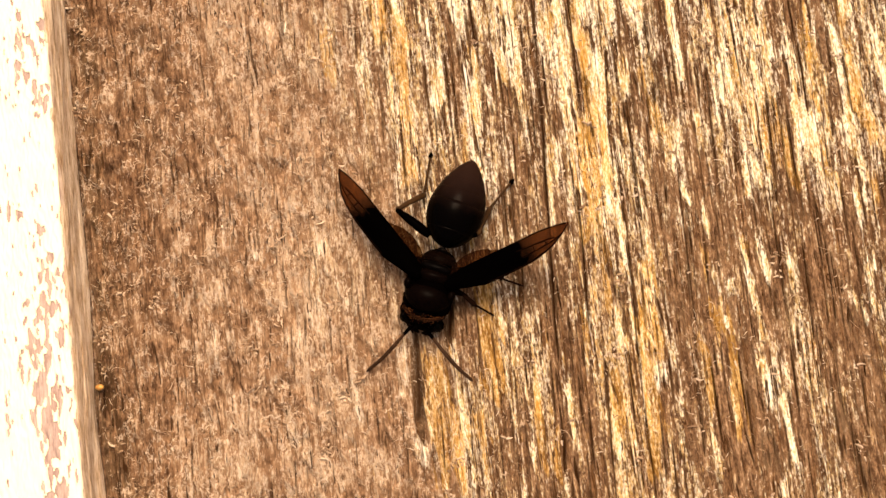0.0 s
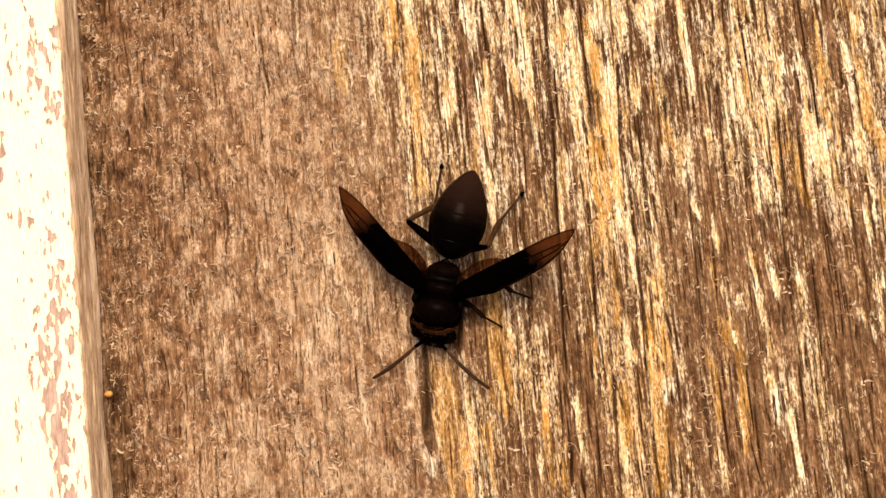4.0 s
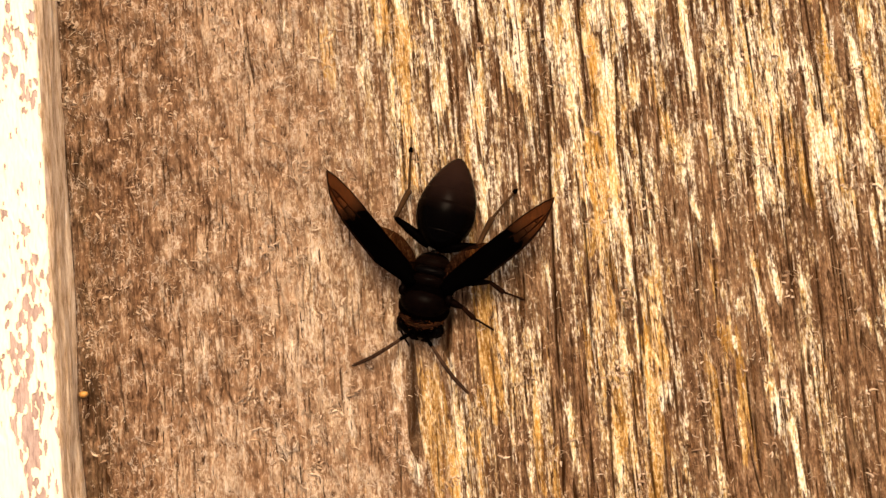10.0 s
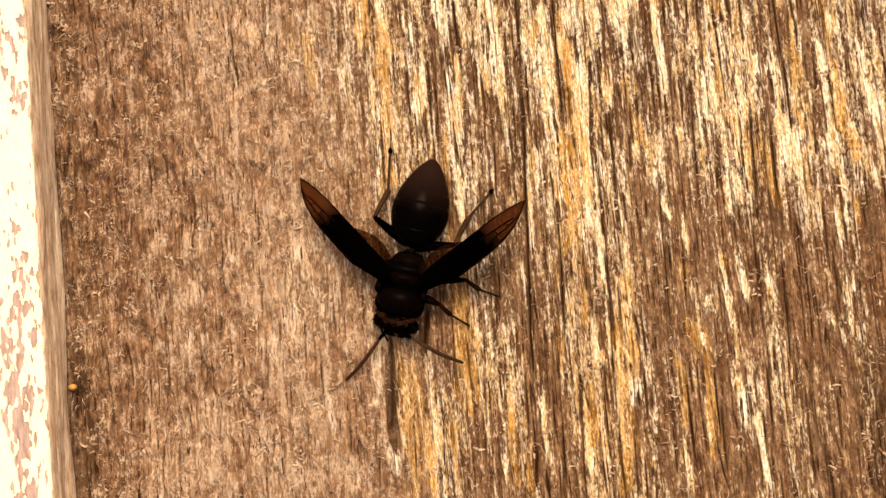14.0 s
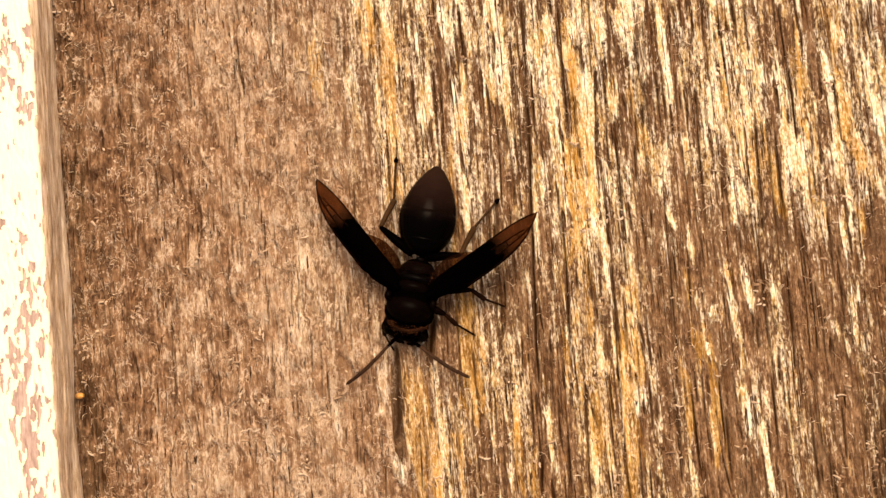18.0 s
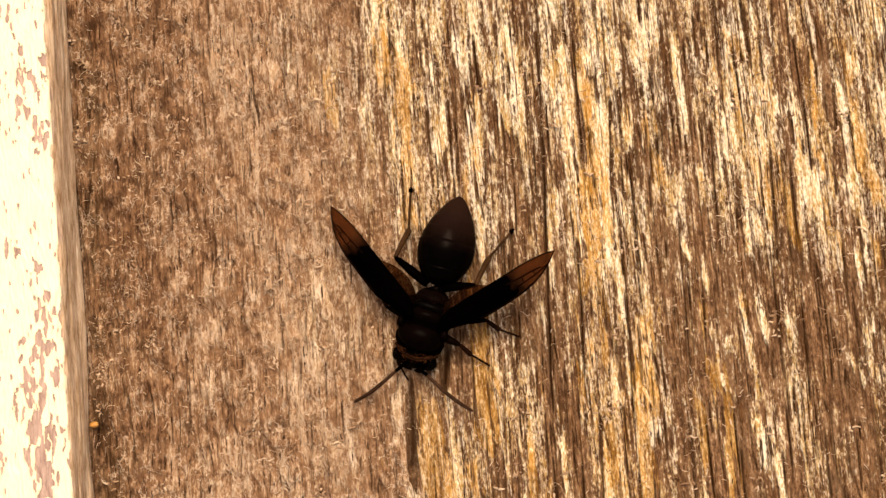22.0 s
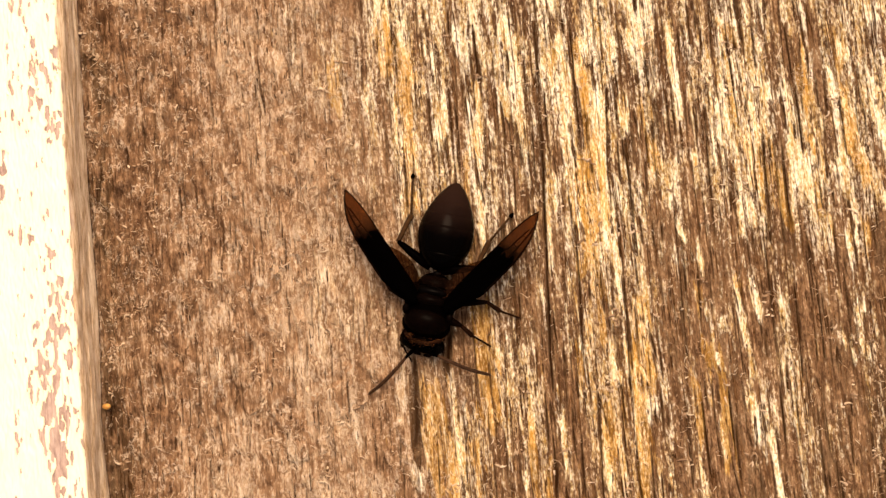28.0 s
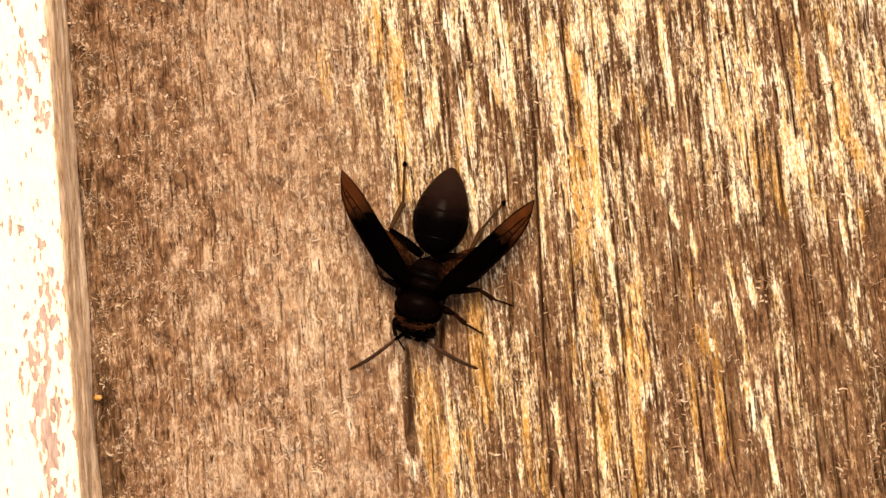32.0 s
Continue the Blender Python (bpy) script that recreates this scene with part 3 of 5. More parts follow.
mark("amber", 17.4, -8.9, 17.4, -10.4, 0.61, 0.7)
mark("amber", 24.1, -6.6, 24.0, -14.0, 0.99, 0.9)
mark("amber", 32.0, -4.4, 32.3, -8.9, 0.54, 0.9)
mark("amber", 32.6, -12.6, 32.9, -16.3, 0.99, 1)
mark("amber", 23.7, -13.9, 24.6, -18.8, 0.99, 0.9)
mark("amber", 15.4, -12.4, 15.2, -16.1, 0.38, 0.7)
mark("amber", 37.6, -3.5, 37.9, -7.2, 0.54, 0.9)
mark("amber", 29.6, -16.7, 30.7, -19.4, 0.77, 0.7)
mark("amber", -4.9, -14.2, -5.0, -32.0, 1.76, 0.9)
mark("amber", 2.4, -4.4, 2.4, -20.0, 1.30, 1.1)
mark("amber", -11.5, -20.3, -11.4, -24.0, 0.69, 1)
mark("amber", -14.3, -27.4, -14.3, -30.0, 0.54, 0.8)
mark("amber", -2.9, -25.4, -3.1, -32.0, 0.61, 0.8)
mark("amber", 0.2, -24.3, 0.4, -30.1, 0.69, 0.7)
mark("amber", 7.9, -22.8, 7.5, -33.0, 0.54, 1)
mark("amber", 9.7, -27.3, 9.4, -33.2, 0.46, 1.1)
mark("amber", 18.4, -19.3, 18.2, -28.0, 0.69, 1.1)
mark("amber", 22.5, -24.8, 21.9, -34.3, 0.69, 1)
mark("amber", 24.0, -24.2, 23.9, -28.5, 0.38, 0.8)
mark("amber", 30.6, -19.0, 30.6, -25.5, 0.54, 1)
mark("amber", 34.0, -19.1, 33.2, -29.4, 0.54, 0.8)
mark("amber", 22.9, -18.3, 23.0, -24.1, 0.54, 0.7)
mark("amber", 33.5, -26.5, 33.8, -30.5, 0.69, 0.9)
mark("amber", 25.4, -28.7, 25.4, -32.3, 0.38, 0.5)
mark("amber", -14.9, 31.5, -15.1, 24.4, 0.77, 1.2)
mark("amber", -23.9, 37.4, -23.6, 35.7, 0.77, 0.8)
mark("amber", -13.4, 36.1, -13.5, 32.9, 0.23, 0.6)
mark("dark", -8.6, 27.6, -7.6, 20.4, 0.92, 0.5)
mark("dark", 2.5, 31.0, 2.0, 18.6, 0.77, 0.6)
mark("dark", 2.2, 31.8, 2.5, 31.0, 0.77, 0.8)
mark("dark", 9.1, 20.9, 9.2, 15.8, 0.77, 0.8)
mark("dark", 12.3, 25.1, 13.6, 15.3, 1.53, 0.6)
mark("dark", 13.3, 32.9, 12.9, 15.8, 0.46, 1)
mark("dark", 23.8, 26.9, 24.3, 23.7, 0.61, 0.5)
mark("dark", 26.0, 25.5, 26.9, 23.8, 0.61, 0.8)
mark("dark", 23.7, 18.4, 25.1, 14.0, 1.30, 1)
mark("dark", 29.7, 21.6, 29.5, 13.5, 1.15, 0.7)
mark("dark", 33.9, 26.5, 33.8, 21.9, 0.54, 0.7)
mark("dark", 45.4, 25.9, 45.4, 22.8, 0.77, 0.5)
mark("dark", 51.2, 28.3, 50.8, 13.1, 0.92, 0.7)
mark("dark", 59.8, 27.2, 60.1, 24.1, 0.92, 0.7)
mark("dark", 42.8, 26.2, 44.0, 23.7, 0.61, 0.5)
mark("dark", 56.0, 20.0, 56.3, 16.2, 0.54, 0.5)
mark("dark", 22.7, 12.4, 23.6, 10.0, 0.69, 1.1)
mark("dark", 24.8, 14.5, 25.6, 8.3, 0.61, 0.8)
mark("dark", 27.5, 8.1, 28.9, 0.4, 1.53, 0.9)
mark("dark", 26.0, 0.7, 28.5, -2.9, 1.53, 0.7)
mark("dark", 14.7, 3.4, 15.7, -1.6, 0.61, 0.7)
mark("dark", 35.8, 3.4, 35.8, -3.3, 1.30, 0.7)
mark("dark", 39.2, 0.8, 41.5, -3.9, 1.38, 0.7)
mark("dark", 42.9, 1.5, 45.3, -2.8, 1.53, 1)
mark("dark", 50.1, 7.1, 51.1, 3.3, 0.84, 0.6)
mark("dark", 56.6, 1.2, 57.7, -5.6, 1.53, 0.9)
mark("dark", 54.1, 10.4, 54.2, 5.2, 0.46, 0.6)
mark("dark", 11.3, -5.3, 11.4, -15.7, 1.15, 0.9)
mark("dark", 28.8, -3.3, 29.3, -9.3, 1.15, 0.6)
mark("dark", 27.8, -9.9, 28.3, -15.1, 1.30, 0.5)
mark("dark", 22.2, -10.8, 22.1, -16.7, 0.31, 0.8)
mark("dark", 35.2, -12.1, 35.7, -16.6, 0.92, 0.7)
mark("dark", 35.3, -4.7, 35.7, -7.7, 0.54, 0.7)
mark("dark", 40.0, -11.1, 40.4, -17.0, 0.77, 0.6)
mark("dark", 48.3, -7.5, 49.7, -13.5, 1.53, 0.5)
mark("dark", 48.9, -14.9, 50.3, -20.8, 1.53, 0.6)
mark("dark", 54.3, -16.9, 55.2, -21.3, 1.15, 0.5)
mark("dark", -7.3, -11.0, -7.7, -23.2, 0.65, 2.6)
mark("dark", 2.9, -22.7, 3.5, -32.7, 1.30, 0.8)
mark("dark", 12.9, -26.1, 13.3, -33.5, 0.77, 0.6)
mark("dark", 5.9, -22.6, 5.8, -27.0, 0.77, 0.5)
mark("dark", 21.8, -18.2, 21.6, -25.4, 0.31, 0.8)
mark("dark", 20.5, -20.2, 20.0, -28.2, 0.23, 0.8)
mark("dark", 25.8, -21.5, 25.7, -25.8, 0.31, 0.5)
mark("dark", 35.4, -19.2, 35.5, -28.1, 0.54, 1)
mark("dark", 36.7, -26.8, 36.8, -35.5, 0.99, 0.7)
mark("dark", 26.6, -27.3, 27.1, -32.4, 0.92, 0.6)
mark("dark", 45.9, -27.6, 46.4, -32.0, 0.99, 0.8)
mark("dark", 41.0, -27.2, 44.9, -36.2, 1.91, 0.5)
mark("dark", 35.5, -31.7, 37.9, -35.6, 1.53, 0.7)
mark("dark", -49.1, 32.3, -48.4, 29.0, 0.99, 0.9)
mark("dark", -50.2, -6.8, -50.7, -28.1, 1.15, 0.9)
mark("dark", -49.2, 16.4, -49.4, 7.0, 0.77, 0.7)
mark("dark", -50.0, 2.4, -50.2, -3.8, 0.77, 0.8)
mark("dark", -43.3, -4.4, -43.0, -10.6, 0.38, 0.6)
mark("dark", -27.3, 29.0, -27.1, 26.6, 0.61, 0.6)
mark("dark", -39.9, -17.7, -39.9, -22.9, 0.77, 0.6)
mark("dark", -48.6, -19.1, -48.4, -28.3, 0.92, 0.6)
mark("dark", -41.6, 29.8, -41.4, 26.6, 0.77, 0.5)
mark("dark", -44.9, 8.1, -45.3, -4.2, 1.53, 0.4)
mark("dark", -38.7, 1.3, -37.7, -1.9, 0.92, 0.5)
# long dark strip at the batten's foot: grime plus contact shade as colour
mark("dark", -49.0, 40.4, -49.1, -28.2, 1.38, 0.5)
mark("crack", -45.4, 39.9, -44.7, 28.6, 0.11, 1)
mark("crack", -43.0, 26.0, -42.9, 21.2, 0.11, 0.8)
mark("crack", -31.4, 38.3, -31.3, 34.2, 0.10, 0.8)
mark("crack", -33.8, 38.5, -33.9, 36.1, 0.08, 0.7)
mark("crack", -32.8, 31.2, -32.8, 24.1, 0.10, 0.8)
mark("crack", -25.6, 32.8, -25.3, 25.6, 0.11, 1)
mark("crack", -21.4, 32.3, -20.9, 27.4, 0.10, 0.8)
mark("crack", -20.0, 25.0, -20.2, 21.1, 0.08, 0.6)
mark("crack", -38.3, 16.0, -38.3, 11.3, 0.10, 0.9)
mark("crack", -39.7, 15.4, -39.8, 11.5, 0.08, 0.6)
mark("crack", -35.5, 7.1, -35.2, 4.0, 0.10, 0.8)
mark("crack", -28.5, 7.2, -28.4, 3.3, 0.10, 0.8)
mark("crack", -32.6, 9.1, -32.9, 3.7, 0.10, 0.8)
mark("crack", -24.1, -0.2, -24.1, -5.6, 0.10, 0.9)
mark("crack", -21.1, 2.5, -21.0, -1.3, 0.08, 0.6)
mark("crack", -20.8, -3.6, -20.8, -6.6, 0.08, 0.7)
mark("crack", -45.9, -10.3, -45.5, -19.4, 0.11, 1)
mark("crack", -42.9, -9.1, -42.6, -13.6, 0.11, 0.8)
mark("crack", -35.8, -8.2, -35.8, -11.3, 0.11, 0.7)
mark("crack", -35.3, -17.3, -34.9, -21.9, 0.10, 0.8)
mark("crack", -10.5, 34.1, -10.9, 27.1, 0.10, 0.6)
mark("crack", 5.4, 33.8, 5.4, 26.7, 0.23, 1)
mark("crack", 13.8, 32.8, 13.3, 15.4, 0.19, 0.8)
mark("crack", 11.9, 28.3, 11.7, 22.9, 0.15, 0.8)
mark("crack", -7.3, 24.3, -7.5, 20.4, 0.11, 0.6)
mark("crack", 18.6, 32.2, 18.5, 16.7, 0.15, 1)
mark("crack", 22.7, 23.2, 22.2, 14.4, 0.15, 0.9)
mark("crack", 25.4, 30.6, 25.7, 25.1, 0.15, 0.8)
mark("crack", 28.5, 26.3, 28.6, 22.5, 0.15, 0.8)
mark("crack", 30.8, 21.4, 30.8, 15.3, 0.15, 0.8)
mark("crack", 39.7, 28.1, 40.1, 15.8, 0.15, 1)
mark("crack", 47.7, 28.7, 47.8, 21.8, 0.15, 1)
mark("crack", 48.0, 20.2, 48.1, 11.5, 0.15, 1)
mark("crack", 35.7, 18.6, 35.4, 12.9, 0.11, 1)
mark("crack", 58.9, 25.8, 59.7, 15.1, 0.11, 0.7)
mark("crack", 33.3, 21.2, 33.1, 15.8, 0.11, 0.7)
mark("crack", 13.3, 15.7, 12.2, -1.3, 0.23, 1)
mark("crack", 24.6, 13.7, 24.5, 0.9, 0.15, 0.9)
mark("crack", 26.8, 12.0, 26.7, 8.2, 0.15, 0.8)
mark("crack", 35.3, 13.3, 35.3, 5.7, 0.15, 1)
mark("crack", 27.0, 3.6, 26.9, 0.6, 0.11, 0.8)
mark("crack", 30.2, 6.3, 29.9, -2.7, 0.11, 0.9)
mark("crack", 16.7, 4.7, 16.5, -1.7, 0.15, 0.9)
mark("crack", 22.5, 8.6, 22.3, -0.4, 0.11, 0.7)
mark("crack", 34.3, -0.2, 34.3, -3.5, 0.15, 0.8)
mark("crack", 42.9, 12.4, 42.7, 3.4, 0.15, 0.9)
mark("crack", 45.4, 12.2, 45.5, 2.4, 0.15, 1)
mark("crack", 38.4, 9.9, 38.8, 6.9, 0.11, 0.6)
mark("crack", 47.3, -0.8, 47.9, -4.9, 0.11, 0.9)
mark("crack", 51.7, -3.5, 51.8, -5.3, 0.15, 0.8)
mark("crack", 12.1, -0.9, 11.3, -17.6, 0.23, 1)
mark("crack", 16.5, -1.3, 15.9, -13.2, 0.19, 1)
mark("crack", 22.4, -3.4, 21.9, -18.5, 0.15, 0.9)
mark("crack", 25.1, -11.1, 25.5, -14.1, 0.19, 0.9)
mark("crack", 30.0, -2.7, 29.8, -14.5, 0.11, 0.9)
mark("crack", 41.5, -4.6, 41.5, -15.6, 0.11, 0.9)
mark("crack", 44.9, -6.4, 44.5, -18.8, 0.11, 1)
mark("crack", 47.8, -6.0, 47.6, -16.2, 0.13, 1)
mark("crack", 51.4, -5.6, 51.5, -10.8, 0.11, 0.9)
mark("crack", 33.8, -3.1, 33.7, -9.0, 0.11, 0.7)
mark("crack", 41.8, -17.1, 41.6, -20.4, 0.11, 0.8)
mark("crack", 42.5, -17.2, 42.4, -20.1, 0.15, 0.9)
mark("crack", 46.2, -19.0, 46.6, -20.9, 0.11, 0.8)
mark("crack", 41.3, -19.8, 41.2, -27.2, 0.15, 1)
mark("crack", 34.7, -19.4, 34.8, -28.1, 0.15, 0.9)
mark("crack", 31.0, -20.5, 31.0, -29.9, 0.15, 1)
mark("crack", 34.1, -29.4, 34.7, -33.8, 0.15, 1)
mark("crack", 10.7, -27.4, 10.5, -31.7, 0.19, 1)
mark("crack", 14.5, -24.1, 14.3, -31.3, 0.15, 1)
mark("crack", 20.2, -20.9, 20.2, -26.0, 0.11, 0.8)
mark("crack", 22.0, -24.7, 21.6, -29.8, 0.11, 0.8)
mark("crack", 23.6, -27.1, 23.3, -34.3, 0.15, 0.8)
mark("crack", 45.9, -23.3, 45.8, -28.3, 0.11, 0.7)
mark("crack", 49.9, -23.7, 49.6, -30.8, 0.11, 0.8)
mark("crack", 52.3, -27.5, 52.3, -30.3, 0.11, 0.7)
mark("crack", 46.3, -31.9, 46.3, -33.4, 0.15, 0.9)
mark("crack", -13.6, -20.8, -13.6, -25.2, 0.11, 0.7)
mark("crack", 1.5, -30.2, 1.6, -32.5, 0.11, 0.7)
mark("crack", 5.4, -19.6, 5.2, -26.2, 0.11, 0.6)

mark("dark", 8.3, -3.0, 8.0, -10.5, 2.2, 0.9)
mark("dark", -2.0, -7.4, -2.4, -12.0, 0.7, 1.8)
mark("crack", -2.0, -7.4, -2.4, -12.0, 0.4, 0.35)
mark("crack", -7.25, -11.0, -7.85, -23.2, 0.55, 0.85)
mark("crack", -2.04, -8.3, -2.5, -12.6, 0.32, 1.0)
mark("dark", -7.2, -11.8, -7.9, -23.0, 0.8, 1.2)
known = fields["groove"].copy()
pick = random.Random(21)
for k in range(760):
    # thin splits along the grain, longer and closer together in the ridged wood
    x, y = pick.uniform(-51, 66), pick.uniform(-46, 52)
    n = pick.uniform(1.2, 4.5) if x < -6 else pick.uniform(1.5, 9.0)
    mark("crack", x, y, x - (0.03 - 0.0006 * x) * n, y - n, pick.uniform(0.04, 0.10), pick.uniform(0.4, 1.0))
fields["groove"] = np.maximum(known, fields["groove"] * (1 - 0.85 * np.clip(fields["pale"], 0, 1)))
# Left part fuzzy and even, with grime and painted contact shade along the batten; the rest ridged into bleached and
# dark fibres.
ridged = soft(-19, 0, U + 2.2 * mid + 1.8 * blot + 0.06 * GY)
amber, pale, stain_shade, groove = (fields[k] for k in ("amber", "pale", "stain_shade", "groove"))
stripe = 0.60 * fine + 0.55 * hair + 0.40 * mid + 0.15 * broad
base_tone_f = 0.480 + 0.140 * soft(-48, -24, GX) * (1 - ridged) + 0.04 * blot - 0.01 * ridged
low_right = soft(18, 36, U) * soft(10, -10, GY)
pale_f = 0.205 + 0.11 * soft(-46, -20, GX) + 0.06 * blot + 0.03 * mid
# a soft paler blob on the left part of the board
pale_blob = np.exp(-((GX + 22) / 7) ** 2 - ((GY + 1) / 10) ** 2)
base_tone_f = base_tone_f + 0.09 * pale_blob
fair = np.exp(-((GX - 49) / 12) ** 2 - ((GY - 2) / 10) ** 2) + 1.5 * np.exp(-((GX - 17) / 12) ** 2 - ((GY - 26) / 9) ** 2) \
    - 0.95 * np.exp(-((GX - 14) / 10) ** 2 - ((GY - 2) / 10) ** 2)
# the soft(44, 62) term thins pale skin where the corner's light falls off
pale_f = pale_f + 0.09 * pale_blob + 0.12 * fair + ridged * (0.165 + 0.06 * mid + 0.02 * blot + 0.04 * fine + 0.06 * broad + 0.09 * column - 0.19 * low_right - 0.20 * soft(44, 62, GX) * soft(-12, -26, GY)
                            + 0.09 * soft(-5, 25, GY)) \
    + (0.80 + 0.15 * (1 - ridged)) * pale * (0.85 + 0.15 * fine) - 0.30 * stain_shade + 0.10 * amber
golden = soft(-9, 5, U + 2.5 * blot + 1.5 * mid) * soft(32, 18, U) * soft(-6, -16, GY)
# light falling off towards the lower right corner, painted as darker wood
corner_falloff = soft(44, 62, GX) * soft(-12, -26, GY)
# soft(-40, -51) paints grime and the batten's contact shade into the board's colour
stain_shade_f = 0.40 * stain_shade + 0.5 * corner_falloff + 0.30 * soft(-40, -51, GX) + 0.10 * low_right + 0.08 * ridged + 0.06 * broad
amber_f = amber * (0.95 + 0.15 * mid) - 0.12 - 0.16 * stain_shade + ridged * (0.16 + 0.06 * blot) + ridged * 0.20 * soft(0.2, 1.4, broad + 0.6 * mid) + 0.24 * golden
split = soft(1.6, 2.4, -0.75 * hair - 0.75 * fine) * soft(-0.4, 0.8, -mid) * (0.2 + 0.7 * ridged)
groove_f = np.clip(np.maximum(groove, 0.9 * split), 0, 1)
relief = 0.08 * np.clip(stripe, -1.5, 1.5) * (0.4 + 0.6 * ridged) + 0.10 * pale - 0.08 * stain_shade + 0.04 * grit \
    + (1 - ridged) * (0.03 * grit + 0.20 * pit + 0.26 * lump) + 0.08 * broad - 0.55 * groove_f - 0.30


# wood beside a split is stripped of its bleached skin
strip = sum(np.roll(groove_f, k, 1) * w for k, w in ((-3, 0.4), (-2, 0.7), (-1, 1), (0, 1), (1, 1), (2, 0.7), (3, 0.4)))
strip = np.clip(strip / 2.6, 0, 1)
pale_f = pale_f - 0.6 * strip
stain_shade_f = stain_shade_f + 0.30 * strip
amber_f = amber_f - 0.25 * strip


def grid_object(name, xs, ys, height, attrs, thick):
    """A board: a relief on top, plain sides and underside; xs, ys in mm."""
    nx, ny = len(xs), len(ys)
    gx, gy = np.meshgrid(xs, ys)
    co = np.stack([gx, gy, height], -1).reshape(-1, 3)
    idx = np.arange(nx * ny).reshape(ny, nx)
    quads = np.stack([idx[:-1, :-1], idx[:-1, 1:], idx[1:, 1:], idx[1:, :-1]], -1).reshape(-1, 4)
    rim = np.concatenate([idx[0, :], idx[1:, -1], idx[-1, -2::-1], idx[-2:0:-1, 0]])
    low = co[rim].copy()
    low[:, 2] = -thick
    base = nx * ny + np.arange(len(rim))
    nxt = np.roll(np.arange(len(rim)), -1)
    side = np.stack([rim, base, base[nxt], rim[nxt]], -1)
    co = np.concatenate([co, low]) * MM
    quads = np.concatenate([quads, side])
    me = bpy.data.meshes.new(name)
    me.vertices.add(len(co))
    me.vertices.foreach_set("co", co.ravel())
    me.loops.add(quads.size + len(rim))
    me.loops.foreach_set("vertex_index", np.concatenate([quads.ravel(), base[::-1]]))
    me.polygons.add(len(quads) + 1)
    me.polygons.foreach_set("loop_start", np.arange(len(quads) + 1) * 4)
    me.update(calc_edges=True)
    for key, f in attrs.items():
        a = me.attributes.new(key, "FLOAT", "POINT")
        a.data.foreach_set("value", np.concatenate([f.ravel(), f.ravel()[rim]]).astype(np.float32))
    me.polygons.foreach_set("use_smooth", [True] * len(me.polygons))
    return me


def padded(f, left, right, low, high):
    return np.pad(f, ((low, high), (left, right)), mode="edge")


xs = np.concatenate([[-95, -75, -60], bx, [72, 80, 89]])
ys = np.concatenate([[-260, -150, -80, -56], by, [62, 85, 150, 260]])
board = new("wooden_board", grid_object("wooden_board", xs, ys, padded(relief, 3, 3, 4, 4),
            {"pale": padded(pale_f, 3, 3, 4, 4), "stain_shade": padded(stain_shade_f, 3, 3, 4, 4), "base_tone": padded(base_tone_f, 3, 3, 4, 4), "amber": padded(amber_f, 3, 3, 4, 4),
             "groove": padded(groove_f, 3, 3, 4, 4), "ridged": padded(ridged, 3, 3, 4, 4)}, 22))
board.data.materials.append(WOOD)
tagged(board, "weathered grey-brown softwood board with bleached and amber grain", "board")


# ---- white batten lying along the board's edge ----
BATTEN_X, BATTEN_H = -51.35, 8.1


def batten_mesh(name, co, quads, attrs, mat):
    me = bpy.data.meshes.new(name)
    me.from_pydata((co * MM).tolist(), [], quads.tolist())
    for key, f in attrs:
        a = me.attributes.new(key, "FLOAT", "POINT")
        a.data.foreach_set("value", f.astype(np.float32))
    me.polygons.foreach_set("use_smooth", [True] * len(me.polygons))
    me.materials.append(mat)
    return new(name, me)


def islands(cell):
    """Numbers from 1 for the connected pieces of a grid of cells; 0 where there is none."""
    out = np.zeros(cell.shape, int)
    count = 0
    for j, i in zip(*np.nonzero(cell)):
        if out[j, i]:
            continue
        count += 1
        out[j, i] = count
        todo = [(j, i)]
        while todo:
            y, x = todo.pop()
            for v, u in ((y + 1, x), (y - 1, x), (y, x + 1), (y, x - 1)):
                if 0 <= v < cell.shape[0] and 0 <= u < cell.shape[1] and cell[v, u] and not out[v, u]:
                    out[v, u] = count
                    todo.append((v, u))
    return out


